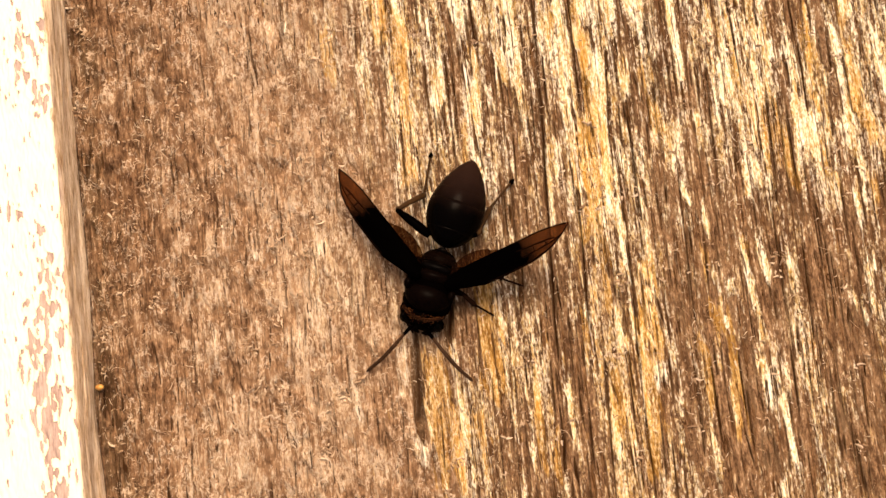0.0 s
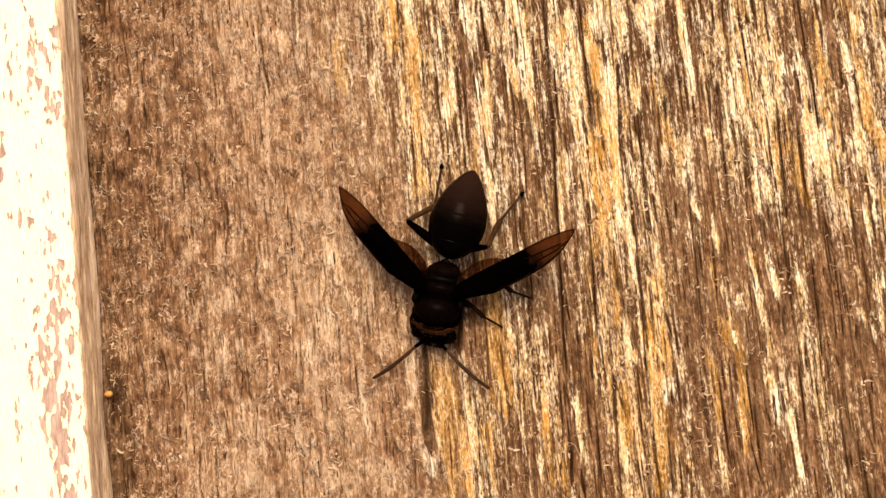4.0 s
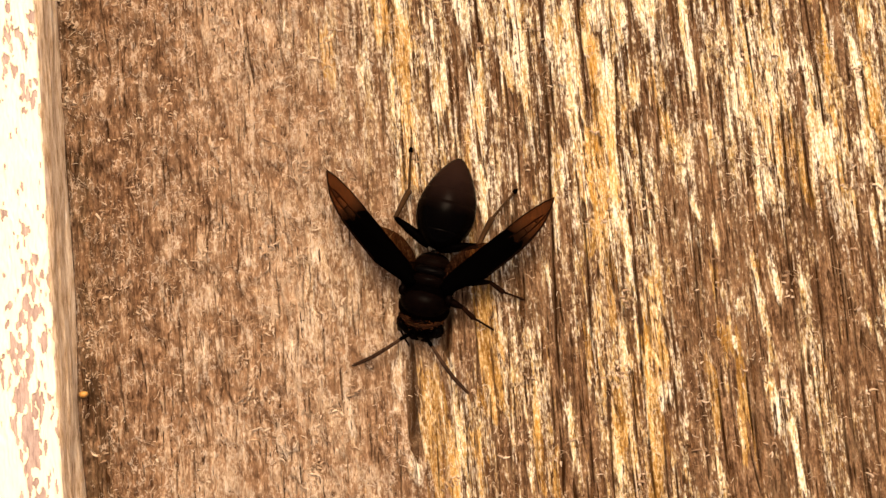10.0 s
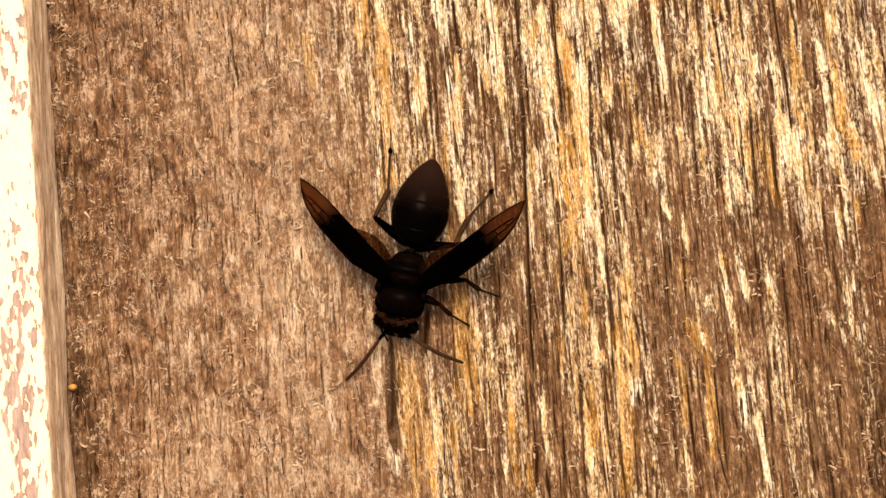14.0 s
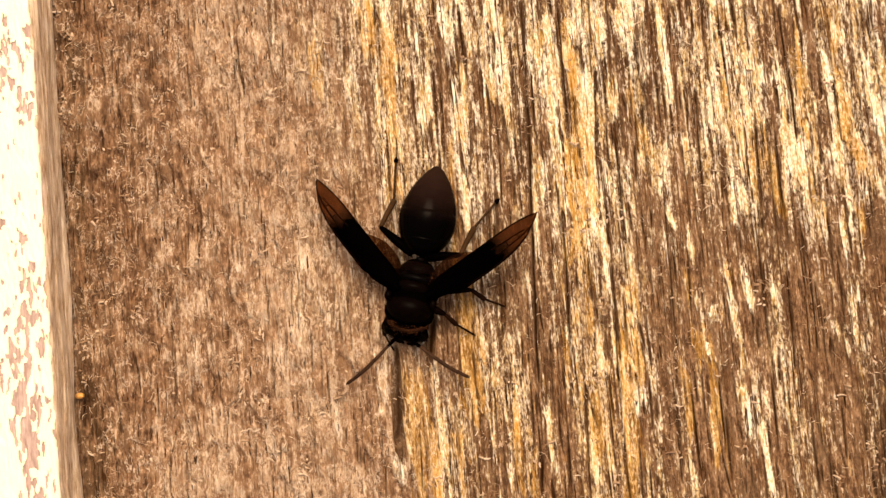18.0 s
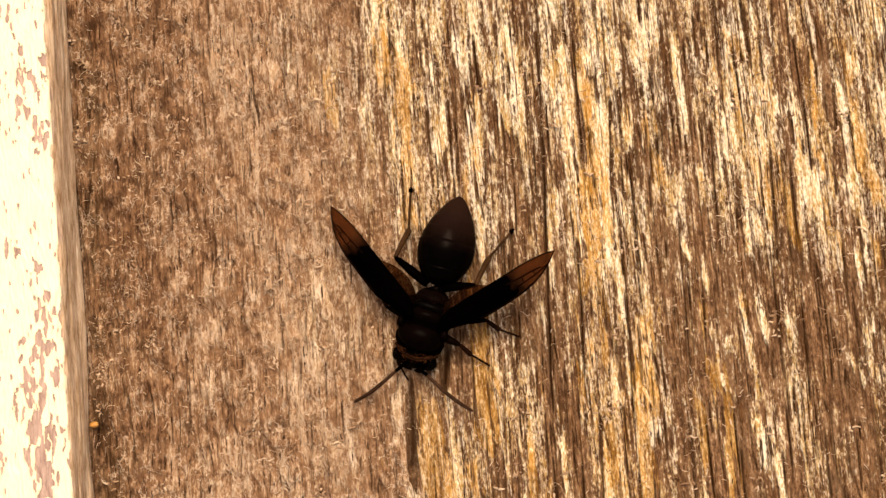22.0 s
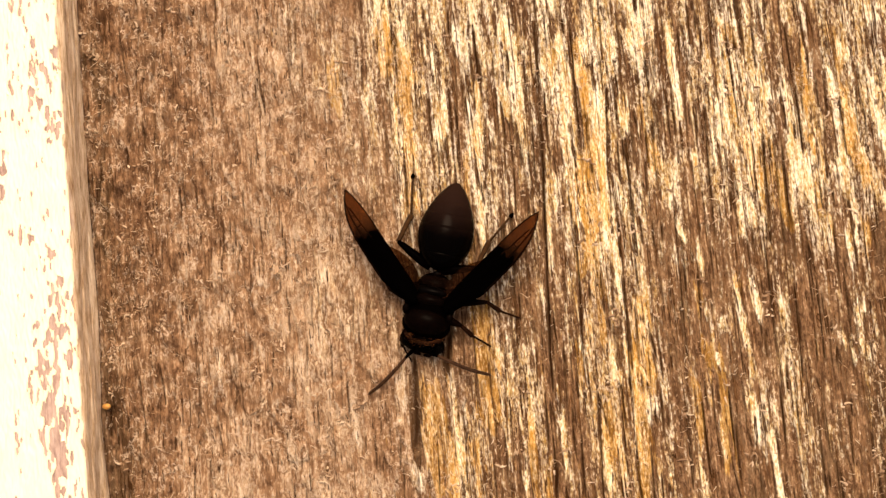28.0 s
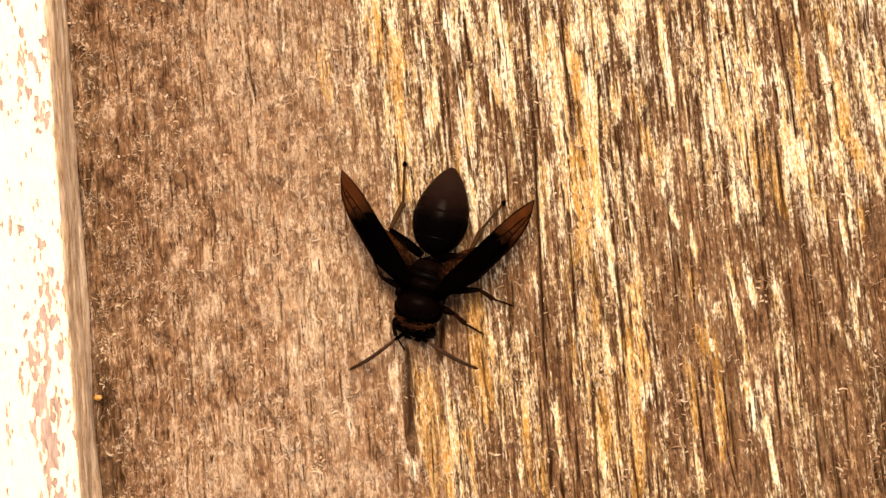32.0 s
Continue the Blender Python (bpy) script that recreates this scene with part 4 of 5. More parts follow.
def make_batten():
    """Bare wooden batten with a rounded arris and a sawn side, and its coat of paint, broken by flakes."""
    xs = np.concatenate([np.arange(-95, -67, 2.5), np.arange(-67, BATTEN_X, 0.095)])
    ys = np.concatenate([[-260, -140, -70], np.arange(-48, 54, 0.13), [70, 140, 260]])
    gx, gy = np.meshgrid(xs, ys)
    f1 = lookup(streaky(0.38, 1.1), gx, gy)
    f2 = lookup(streaky(1.6, 6.0), gx, gy)
    f3 = lookup(streaky(0.2, 0.7), gx, gy)
    near = np.exp(-((gx + 54.6) / 2.4) ** 2) * (0.78 + 0.50 * soft(14, -18, gy))
    worn = 0.60 * f1 + 0.45 * f2 + 0.45 * f3 + 1.02 * near - 1.5
    edge = np.clip((gx - (BATTEN_X - 0.6)) / 0.6, 0, 1)
    z = BATTEN_H + 0.05 * f3 + 0.03 * f2 - 0.6 * (1 - np.sqrt(1 - 0.98 * edge ** 2)) * (1 + 0.25 * f1)
    # sawn side, from the rounded arris down to the board
    depth = np.linspace(0.15, 1, 30)[None, :]
    sy = np.repeat(ys[:, None], 30, 1)
    s1 = lookup(streaky(0.3, 6.0), depth * 8 + 0 * sy, sy)
    s2 = lookup(streaky(1.5, 9.0), depth * 8 + 0 * sy, sy)
    sx = BATTEN_X + 0.02 + 0.05 * s1 + 0.10 * s2
    sz = z[:, -1:] * (1 - depth) + 0.02 * depth
    co = np.concatenate([np.stack([gx, gy, z], -1), np.stack([sx, sy, sz], -1)], 1)
    side = np.concatenate([soft(0.55, 1.0, edge + 0.15 * f1), np.ones_like(sx)], 1)
    ny, nx = side.shape
    idx = np.arange(nx * ny).reshape(ny, nx)
    quads = np.stack([idx[:-1, :-1], idx[:-1, 1:], idx[1:, 1:], idx[1:, :-1]], -1).reshape(-1, 4)
    rim = np.concatenate([idx[0, :], idx[1:, -1], idx[-1, -2::-1], idx[-2:0:-1, 0]])
    co = co.reshape(-1, 3)
    low = co[rim].copy()
    low[:, 2] = 0.0
    base = nx * ny + np.arange(len(rim))
    k = np.roll(np.arange(len(rim)), -1)
    quads = np.concatenate([quads, np.stack([rim, base, base[k], rim[k]], -1)])
    ob = batten_mesh("batten", np.concatenate([co, low]), quads, [("side", np.concatenate([side.ravel(), side.ravel()[rim]]))], BARE)
    tagged(ob, "white-painted wooden batten with flaking paint on the board", "batten")
    # the coat: only where the paint still holds, with its own broken edges
    ny, nx = gx.shape
    idx = np.arange(nx * ny).reshape(ny, nx)
    hold = (worn < 0) & (edge + 0.25 * f1 < 0.92)
    cell = hold[:-1, :-1] & hold[:-1, 1:] & hold[1:, 1:] & hold[1:, :-1]
    piece = islands(cell)
    whole = np.stack([idx[:-1, :-1], idx[:-1, 1:], idx[1:, 1:], idx[1:, :-1]], -1)
    lift = 0.16 + 0.16 * soft(-0.3, 0, worn)
    up = np.stack([gx, gy, z + lift], -1).reshape(-1, 3)
    dn = np.stack([gx, gy, z - 0.02], -1).reshape(-1, 3)
    n = nx * ny

    def coat(name, chosen, label):
        top = whole[chosen]
        e = np.concatenate([top[:, [k, (k + 1) % 4]] for k in range(4)])
        key = e.min(1).astype(np.int64) * n + e.max(1)
        _, first, count = np.unique(key, return_index=True, return_counts=True)
        open_e = e[first[count == 1]]
        wall = np.stack([open_e[:, 1], open_e[:, 0], open_e[:, 0] + n, open_e[:, 1] + n], -1)
        used, faces = np.unique(np.concatenate([top, wall]), return_inverse=True)
        made = batten_mesh(name, np.concatenate([up, dn])[used], faces.reshape(-1, 4), [], PAINT)
        made.parent = ob
        return tagged(made, label)

    sizes = np.bincount(piece.ravel())
    order = [k for k in np.argsort(-sizes) if k]
    coat("paint_coat", piece == order[0], "brittle white paint with flaked gaps")
    large = [k for k in order[1:40] if sizes[k] > 150]
    for k in large:
        coat("paint_flake", piece == k, "loose flake of white paint")
    rest = cell & ~np.isin(piece, [order[0], *large])
    if rest.any():
        tagged(coat("paint_crumb", rest, "tiny crumbs of white paint"), kind="stuff")


make_batten()


def resin_drop():
    bm = dome(-50.75, -13.7, 0.35, 0.62, 0.45, 0.5, 14, 9)
    for v in bm.verts:
        v.co += v.co.normalized() * 0.00009 * noise.noise(v.co * 2200)
    ob = part("resin_drop", bm, RESIN, None)
    return tagged(ob, "small amber drop of resin at the foot of the batten", "resin")


resin_drop()


def surface(x, y):
    """Height of the board at x, y (mm arrays)."""
    i = np.clip(((x - bx[0]) / CELL_X).astype(int), 0, len(bx) - 1)
    j = np.clip(((y - by[0]) / CELL_Y).astype(int), 0, len(by) - 1)
    return relief[j, i]


def fibres(name, label, count, seed, length, radius, ribbon, arch, flat, material):
    """Torn wood fibres, curled and lifted off the board, as thin three-sided hairs or ribbons.
    length: median, mm; radius and ribbon: ranges; arch: how high they lift; flat: how wide the ribbons get."""
    r = np.random.default_rng(seed)
    # in tufts of a dozen or so, each tuft combed its own way
    tufts = count * 3 // 14
    cx, cy, ca = r.uniform(-51, 66, tufts), r.uniform(-46, 52, tufts), r.normal(0, 1.0, tufts)
    x = np.repeat(cx, 14) + r.normal(0, 0.55, tufts * 14)
    y = np.repeat(cy, 14) + r.normal(0, 0.6, tufts * 14)
    comb = np.repeat(ca, 14)
    i = ((x - bx[0]) / CELL_X).astype(int)
    j = ((y - by[0]) / CELL_Y).astype(int)
    want = 0.35 + 0.65 * (1 - ridged[j, i]) + 0.5 * np.clip(amber_f[j, i], 0, 1) + 0.4 * (pit[j, i] > 0.8)
    keep = r.uniform(0, 1.5, len(x)) < want
    x, y, comb = x[keep][:count], y[keep][:count], comb[keep][:count]
    n = len(x)
    ang = comb + r.normal(-0.2, 0.45, n) + math.pi * r.integers(0, 2, n)
    bend = r.normal(0, 1.0, n)
    size = length * r.lognormal(0, 0.4, n)
    wide = np.where(r.uniform(0, 1, n) < ribbon, r.uniform(0.6, 1.0, n) * flat, 1.0)
    rad = r.uniform(*radius, n)
    lift = np.abs(r.normal(arch, 0.16, n))
    k = 6
    t = np.linspace(0, 1, k)
    a = ang[:, None] + bend[:, None] * t[None, :]
    step = size[:, None] / (k - 1)
    px = x[:, None] + np.cumsum(np.cos(a) * step, 1)
    py = y[:, None] + np.cumsum(np.sin(a) * step, 1)
    pz = surface(px, py).max(1)[:, None] * 0.5 + surface(px, py) * 0.5 + 0.02 + lift[:, None] * np.sin(t * math.pi * 0.8)[None, :]
    nxv, nyv = -np.sin(a), np.cos(a)
    taper = rad[:, None] * (1 - 0.75 * t[None, :] ** 2)
    rings = []
    for cx, cz in ((1, -0.4), (-1, -0.4), (0, 1)):
        rings.append(np.stack([px + nxv * taper * cx * wide[:, None], py + nyv * taper * cx * wide[:, None], pz + taper * cz], -1))
    co = np.stack(rings, 2).reshape(-1, 3) * MM
    first = (np.arange(n)[:, None] * k + np.arange(k - 1)[None, :]).ravel() * 3
    quads = np.concatenate([np.stack([first + s, first + (s + 1) % 3, first + 3 + (s + 1) % 3, first + 3 + s], -1) for s in range(3)])
    me = bpy.data.meshes.new(name)
    me.vertices.add(len(co))
    me.vertices.foreach_set("co", co.ravel())
    me.loops.add(quads.size)
    me.loops.foreach_set("vertex_index", quads.ravel())
    me.polygons.add(len(quads))
    me.polygons.foreach_set("loop_start", np.arange(len(quads)) * 4)
    me.update(calc_edges=True)
    me.polygons.foreach_set("use_smooth", [True] * len(me.polygons))
    me.materials.append(material)
    ob = new(name, me)
    ob.parent = board
    return tagged(ob, label, kind="stuff")


fibres("fuzz", "fine torn wood fibres curling off the weathered surface", 7000, 11, 0.56, (0.018, 0.042), 0.3, 0.13, 1.8, FIBRE)
fibres("fluff", "small curled shavings lifted off the weathered wood", 2400, 12, 0.50, (0.03, 0.05), 1.0, 0.15, 4.5, CURL)

# ---- the wasp ----
WX, WY = -4.0, -5.6
wasp = new("wasp")
wasp.location = (WX * MM, WY * MM, 0)
tagged(wasp, "black wasp with smoky brown-tipped wings spread on the board", "wasp")


def at(x, y, z):
    """From the board's millimetres to the wasp's own."""
    return (x - WX, y - WY, z)


def hairs(count, root, spread, length, width, seed):
    """Short stiff hairs as thin spikes; root(rnd) gives a foot and a way out of the body, in mm."""
    rnd = random.Random(seed)
    bm = bmesh.new()
    for _ in range(count):
        p, out = root(rnd)
        d = (out + Vector([rnd.gauss(0, spread) for _ in range(3)])).normalized() * rnd.uniform(*length)
        side = d.orthogonal().normalized() * width
        v = [bm.verts.new(c * MM) for c in (p - side, p + side, p + d.cross(side).normalized() * width, p + d)]
        for f in ((0, 1, 3), (1, 2, 3), (2, 0, 3), (0, 2, 1)):
            bm.faces.new([v[n] for n in f])
    return bm


def on_dome(x, z, rx, ry, rz, low, high):
    """Feet of hairs on a dome's flanks: low and high bound the angle from the side to the top."""
    def root(rnd):
        a = rnd.uniform(low, high)
        a = a if rnd.random() < 0.5 else math.pi - a
        b = math.asin(rnd.uniform(-0.95, 0.95))
        out = Vector((math.sin(b), math.cos(b) * math.cos(a), math.cos(b) * math.sin(a)))
        return Vector((x + rx * out.x, ry * out.y, z + rz * out.z)), out
    return root


def make_thorax():
    th = part("thorax", loft([(-5.3, 0.9, 0.8, 4.0), (-4.9, 1.7, 1.3, 4.0), (-4.2, 2.3, 1.7, 4.0), (-3.2, 2.6, 1.9, 4.0),
                              (-2.0, 2.9, 2.1, 4.0), (-0.6, 3.2, 2.2, 4.0), (0.8, 3.3, 2.2, 3.9), (2.0, 3.1, 2.1, 3.8),
                              (2.9, 2.5, 1.8, 3.7), (3.5, 1.5, 1.2, 3.6)], 32, 0.03, 3), BLACK, wasp)
    part("propodeum", dome(-3.85, 0, 4.2, 1.35, 2.35, 1.7, 26, 16), DARK, th, "dusky brown rounded rear of the thorax")
    part("metanotum", dome(-2.75, 0, 4.8, 0.85, 2.35, 1.75, 26, 14), VELVET, th)
    part("scutellum", dome(-1.55, 0, 4.95, 1.15, 2.45, 1.85, 26, 16), SATIN, th)
    part("scutum", dome(1.25, 0, 4.45, 2.15, 3.1, 2.2, 32, 20), SATIN, th)
    part("pronotum", loft([(1.2, 3.2, 2.05, 3.95), (1.6, 3.35, 2.15, 3.95), (2.4, 3.2, 2.05, 3.9), (3.1, 2.7, 1.75, 3.8),
                           (3.55, 2.0, 1.3, 3.7), (3.75, 1.2, 0.9, 3.6)], 32), BLACK, th)
    part("pile", hairs(700, on_dome(0.4, 4.0, 3.6, 3.2, 2.2, -0.5, 0.5), 0.45, (0.3, 0.8), 0.02, 8), DARK, th, "short brown-black hair")
    part("down", hairs(320, on_dome(-3.95, 4.35, 1.45, 2.55, 1.75, 0.0, 1.57), 0.4, (0.2, 0.45), 0.018, 9), RUSSET, th, "thin russet down")
    for s in (1, -1):
        part("wing_base", dome(-1.7, s * 2.6, 4.9, 1.9, 1.0, 1.0, 18, 10), BLACK, th)
        part("tegula", dome(0.15, s * 3.0, 5.3, 0.75, 0.5, 0.45, 14, 9), SATIN, th, "smooth black wing scale")
    return th


def make_head():
    hd = part("head", loft([(3.5, 2.0, 1.2, 3.3), (3.8, 2.7, 1.7, 3.2), (4.3, 3.05, 1.95, 3.0), (4.9, 3.05, 1.95, 2.7),
                            (5.3, 2.7, 1.75, 2.35), (5.65, 2.0, 1.4, 2.0), (5.9, 1.1, 0.9, 1.7)], 28, 0.02, 9), BLACK, wasp)
    for s in (1, -1):
        part("eye", dome(4.7, s * 2.3, 2.7, 0.9, 0.72, 1.45, 18, 12), EYE, hd)
        part("mandible", tube([(5.5, s * 1.2, 1.3), (6.0, s * 0.9, 0.8), (6.2, s * 0.2, 0.4)], [0.45, 0.4, 0.12]), BROWN, hd)
    # rusty hair in a ragged crescent over the back of the head
    arc = [k * 0.15 for k in range(-9, 10)]
    crest = [Vector((4.62 - 1.25 * math.sin(a) ** 2, 3.0 * math.sin(a), 3.05 + 1.75 * math.cos(a))) for a in arc]
    part("occiput", tube(crest, [0.10] + [0.22] * 17 + [0.10]), LEG, hd)

    def rim(rnd):
        a = rnd.gauss(0, 0.75)
        a = max(-1.4, min(1.4, a))
        return Vector((4.62 - 1.25 * math.sin(a) ** 2 + rnd.gauss(-0.1, 0.30), 3.0 * math.sin(a), 3.1 + 1.8 * math.cos(a))), Vector((0.15, 0, 0.5))

    part("occiput_fringe", hairs(300, rim, 0.6, (0.15, 0.42), 0.04, 4), RUST, hd, "rusty hairy rim")
    part("face_hair", hairs(420, on_dome(4.75, 2.7, 1.25, 3.0, 1.9, -0.6, 1.2), 0.4, (0.3, 0.7), 0.022, 6), DARK, hd, "short dark hair")
    for s in (-0.35, 0, 0.35):
        part("ocellus", dome(5.0 + 0.25 * (s == 0), s, 4.6, 0.13, 0.13, 0.1, 10, 6), EYE, hd)
    return hd


def abdomen_width(x):
    """Half width of the abdomen x mm behind the waist."""
    if x < 0.7:
        return 0.6 + 0.25 * x
    q = (x - 0.7) / 12.2
    return 3.85 * max(0.0, math.sin(math.pi * q ** 0.80)) ** 0.66 * (1 - 0.10 * q) + 0.12


def make_abdomen():
    root = part("abdomen", loft([(x, 0.94 * abdomen_width(x), 0.86 * abdomen_width(x), -0.1) for x in
                                 [0, 0.4, 0.7, 0.9, 1.3, 1.8, 2.6, 3.4, 4.4, 5.6, 7, 8.4, 9.8, 11, 11.9, 12.5]], 32), VELVET, wasp)
    cuts = [0.75, 2.9, 6.6, 8.3, 9.8, 11.1, 12.85]
    for i, (a, b) in enumerate(zip(cuts, cuts[1:])):
        rows = []
        for k in range(9):
            x = a - (0.25 if i else 0) + (b - a + (0.25 if i else 0)) * k / 8
            w = abdomen_width(min(x, 12.83)) * (0.992 + 0.010 * k / 8)
            rows.append((x, w, 0.92 * w, 0))
        rows.append((b + 0.02, 0.97 * rows[-1][1], 0.97 * rows[-1][2], 0))
        part("tergite", loft(rows, 36, 0.006, i), DUSKY, root)
    return root


def wing_outline(q):
    """Leading and trailing edge of the folded forewing, mm, at share q of its length."""
    lead = 2.05 + 0.5 * math.sin(math.pi * min(1.0, q * 0.9 + 0.05))
    back = 1.0 - 0.3 * q
    close = max(0.0, 1 - max(0, (q - 0.60) / 0.40) ** 2.5)
    close_b = max(0.0, 1 - max(0, (q - 0.74) / 0.26) ** 2.0)
    start = min(1.0, 0.45 + q * 2.0)
    return lead * close * start, back * close_b * min(1.0, 0.7 + q * 2)



def make_wing(side):
    """Folded forewing along x, with the hindwing tucked behind it."""
    length, n, m = 16.9, 40, 9
    bm = bmesh.new()
    rows = []
    for layer in (0, 1):
        rows.append([])
        for i in range(n + 1):
            q = i / n
            a, b = wing_outline(min(q, 0.998))
            row = []
            for k in range(m):
                v = k / (m - 1)
                y = (a + 0.01) - (a + b + 0.02) * v
                z = 0.55 * math.sin(math.pi * v) * (1 - 0.6 * q) + 0.12 * math.sin(q * 9 + v * 5) - 0.5 * q * q - 0.05 * layer
                row.append(bm.verts.new(Vector((length * q - 1.4 * (1 - q), side * y, z)) * MM))
            rows[layer].append(row)
    for layer, r in enumerate(rows):
        for i in range(n):
            for k in range(m - 1):
                bm.faces.new((r[i][k], r[i + 1][k], r[i + 1][k + 1], r[i][k + 1]))
    up, dn = rows
    for i in range(n):
        for k in (0, m - 1):
            bm.faces.new((up[i][k], up[i + 1][k], dn[i + 1][k], dn[i][k]))
    for i in (0, n):
        for k in range(m - 1):
            bm.faces.new((up[i][k], up[i][k + 1], dn[i][k + 1], dn[i][k]))
    bmesh.ops.recalc_face_normals(bm, faces=bm.faces)
    w = part("forewing", bm, WING, wasp, "smoky black folded wing with an amber-brown tip")

    def on(q, v):
        a, b = wing_outline(q)
        z = 0.55 * math.sin(math.pi * v) * (1 - 0.6 * q) + 0.12 * math.sin(q * 9 + v * 5) - 0.5 * q * q + 0.03
        return (length * q - 1.4 * (1 - q), side * (a - (a + b) * v), z)

    for path in (((0.30, 0.05), (0.55, 0.04), (0.80, 0.03), (0.93, 0.05)), ((0.60, 0.32), (0.72, 0.30), (0.82, 0.22), (0.90, 0.10)),
                 ((0.58, 0.62), (0.70, 0.55), (0.80, 0.45), (0.86, 0.30)), ((0.70, 0.30), (0.705, 0.55)), ((0.80, 0.24), (0.79, 0.46)),
                 ((0.55, 0.98), (0.75, 0.98), (0.90, 0.97), (0.98, 0.85)),
                 ((0.60, 0.02), (0.80, 0.01), (0.92, 0.02), (0.99, 0.2))):
        line = smooth_line([on(q, v) for q, v in path], 5)
        part("vein", tube(line, [0.085] * len(line), 6), VEIN, w)
    bm = bmesh.new()
    edge = smooth_line([(-0.5, -1.3, -0.4), (1.5, -2.1, -0.5), (3.4, -2.3, -0.6), (5.2, -1.9, -0.7), (7.0, -0.9, -0.7)], 5)
    top = [bm.verts.new(Vector((p.x, side * p.y, p.z)) * MM) for p in edge]
    inn = [bm.verts.new(Vector((p.x, side * -0.3, p.z + 0.25)) * MM) for p in edge]
    for i in range(len(edge) - 1):
        bm.faces.new((top[i], top[i + 1], inn[i + 1], inn[i]))
    bmesh.ops.solidify(bm, geom=bm.faces[:], thickness=0.04 * MM)
    part("hindwing", bm, HIND, w, "brown clear hindwing")
    return w


def make_leg(hip, knee, ankle, toe, shin, thick=1.0, bow=0.0):
    """A leg in the wasp's space: femur with the tibia and the tarsus under it."""
    h, k, a, t = (Vector(at(*p)) for p in (hip, knee, ankle, toe))
    m = (h + k) / 2
    leg = part("leg", tube(smooth_line([h, m + Vector((0, 0, 0.35)), k], 5),
                           [thick * r for r in (0.42, 0.5, 0.55, 0.56, 0.55, 0.53, 0.5, 0.45, 0.40, 0.34, 0.26)]), DARK if shin is LEG else BLACK, wasp)
    line = smooth_line([k, (k + a) / 2 + Vector((bow, 0, 0.25)), a], 5)
    tibia = part("tibia", tube(line, [thick * (0.27 + 0.10 * i / 10) for i in range(11)]), shin, leg)
    s = tube([a, a + (t - a) * 0.4 + Vector((0, 0, 0.15)), a + (t - a) * 0.75 + Vector((0, 0, 0.08)), t],
             [0.17 * thick, 0.15 * thick, 0.15 * thick, 0.13 * thick], 8)
    tarsus = part("tarsus", s, shin, leg)
    d = (t - a).normalized() * 0.5
    pad = 0.16 if shin is LEG else 0.27
    claw = part("claw", tube([t - d * 0.5, t + d * 0.3, t + d + Vector((0, 0, -0.1))], [0.9 * pad * thick, pad * thick, 0.10 * thick], 8), LEG if shin is LEG else BLACK, leg)
    return tibia, tarsus, claw, k, a


thorax = make_thorax()
head = make_head()
abdomen = make_abdomen()
wing_a, wing_b = make_wing(1), make_wing(-1)


def make_antenna(side):
    line = smooth_line([(1.6, 0, 0.25), (4, 0.12 * side, 0.35), (6.6, 0.1 * side, 0.2), (9.3, -0.25 * side, -0.1)], 8)
    n = len(line)
    an = part("antenna", tube(line, [0.19 + 0.07 * math.sin(math.pi * i / n) + 0.02 * (i % 2) for i in range(n - 1)] + [0.10]), FEELER, wasp)
    part("scape", tube([(-0.2, 0, -0.1), (0.6, 0, 0.25), (1.7, 0, 0.28)], [0.2, 0.27, 0.24]), BLACK, an)
    return an


feeler_a, feeler_b = make_antenna(1), make_antenna(-1)
make_leg((-2.4, 0.0, 3.8), (2.9, -0.1, 3.8), (4.75, 3.5, 1.1), (8.05, 6.9, 0.25), TAWNY, 1.15)
tibia_step, tarsus_step, claw_step, knee_step, ankle_step = make_leg((-3.3, 0.6, 3.8), (-7.3, 4.6, 3.8), (-5.55, 8.3, 1.1), (-4.93, 13.8, 0.25), TAWNY, 1.15)
make_leg((-0.8, -4.4, 2.9), (3.85, -4.75, 2.9), (5.3, -6.0, 1.3), (7.4, -6.95, 0.25), LEG, 0.95)
make_leg((-2.0, -6.4, 2.9), (0.1, -7.6, 2.8), (1.2, -8.9, 1.2), (3.2, -10.35, 0.25), LEG, 0.98)
make_leg((-6.0, -3.6, 3.3), (-9.0, -1.8, 3.2), (-9.6, -0.9, 1.6), (-10.4, 1.0, 0.25), LEG, 0.85)
make_leg((-6.4, -6.8, 3.3), (-8.2, -8.2, 3.0), (-8.3, -9.4, 1.3), (-7.6, -11.2, 0.25), LEG, 0.85)

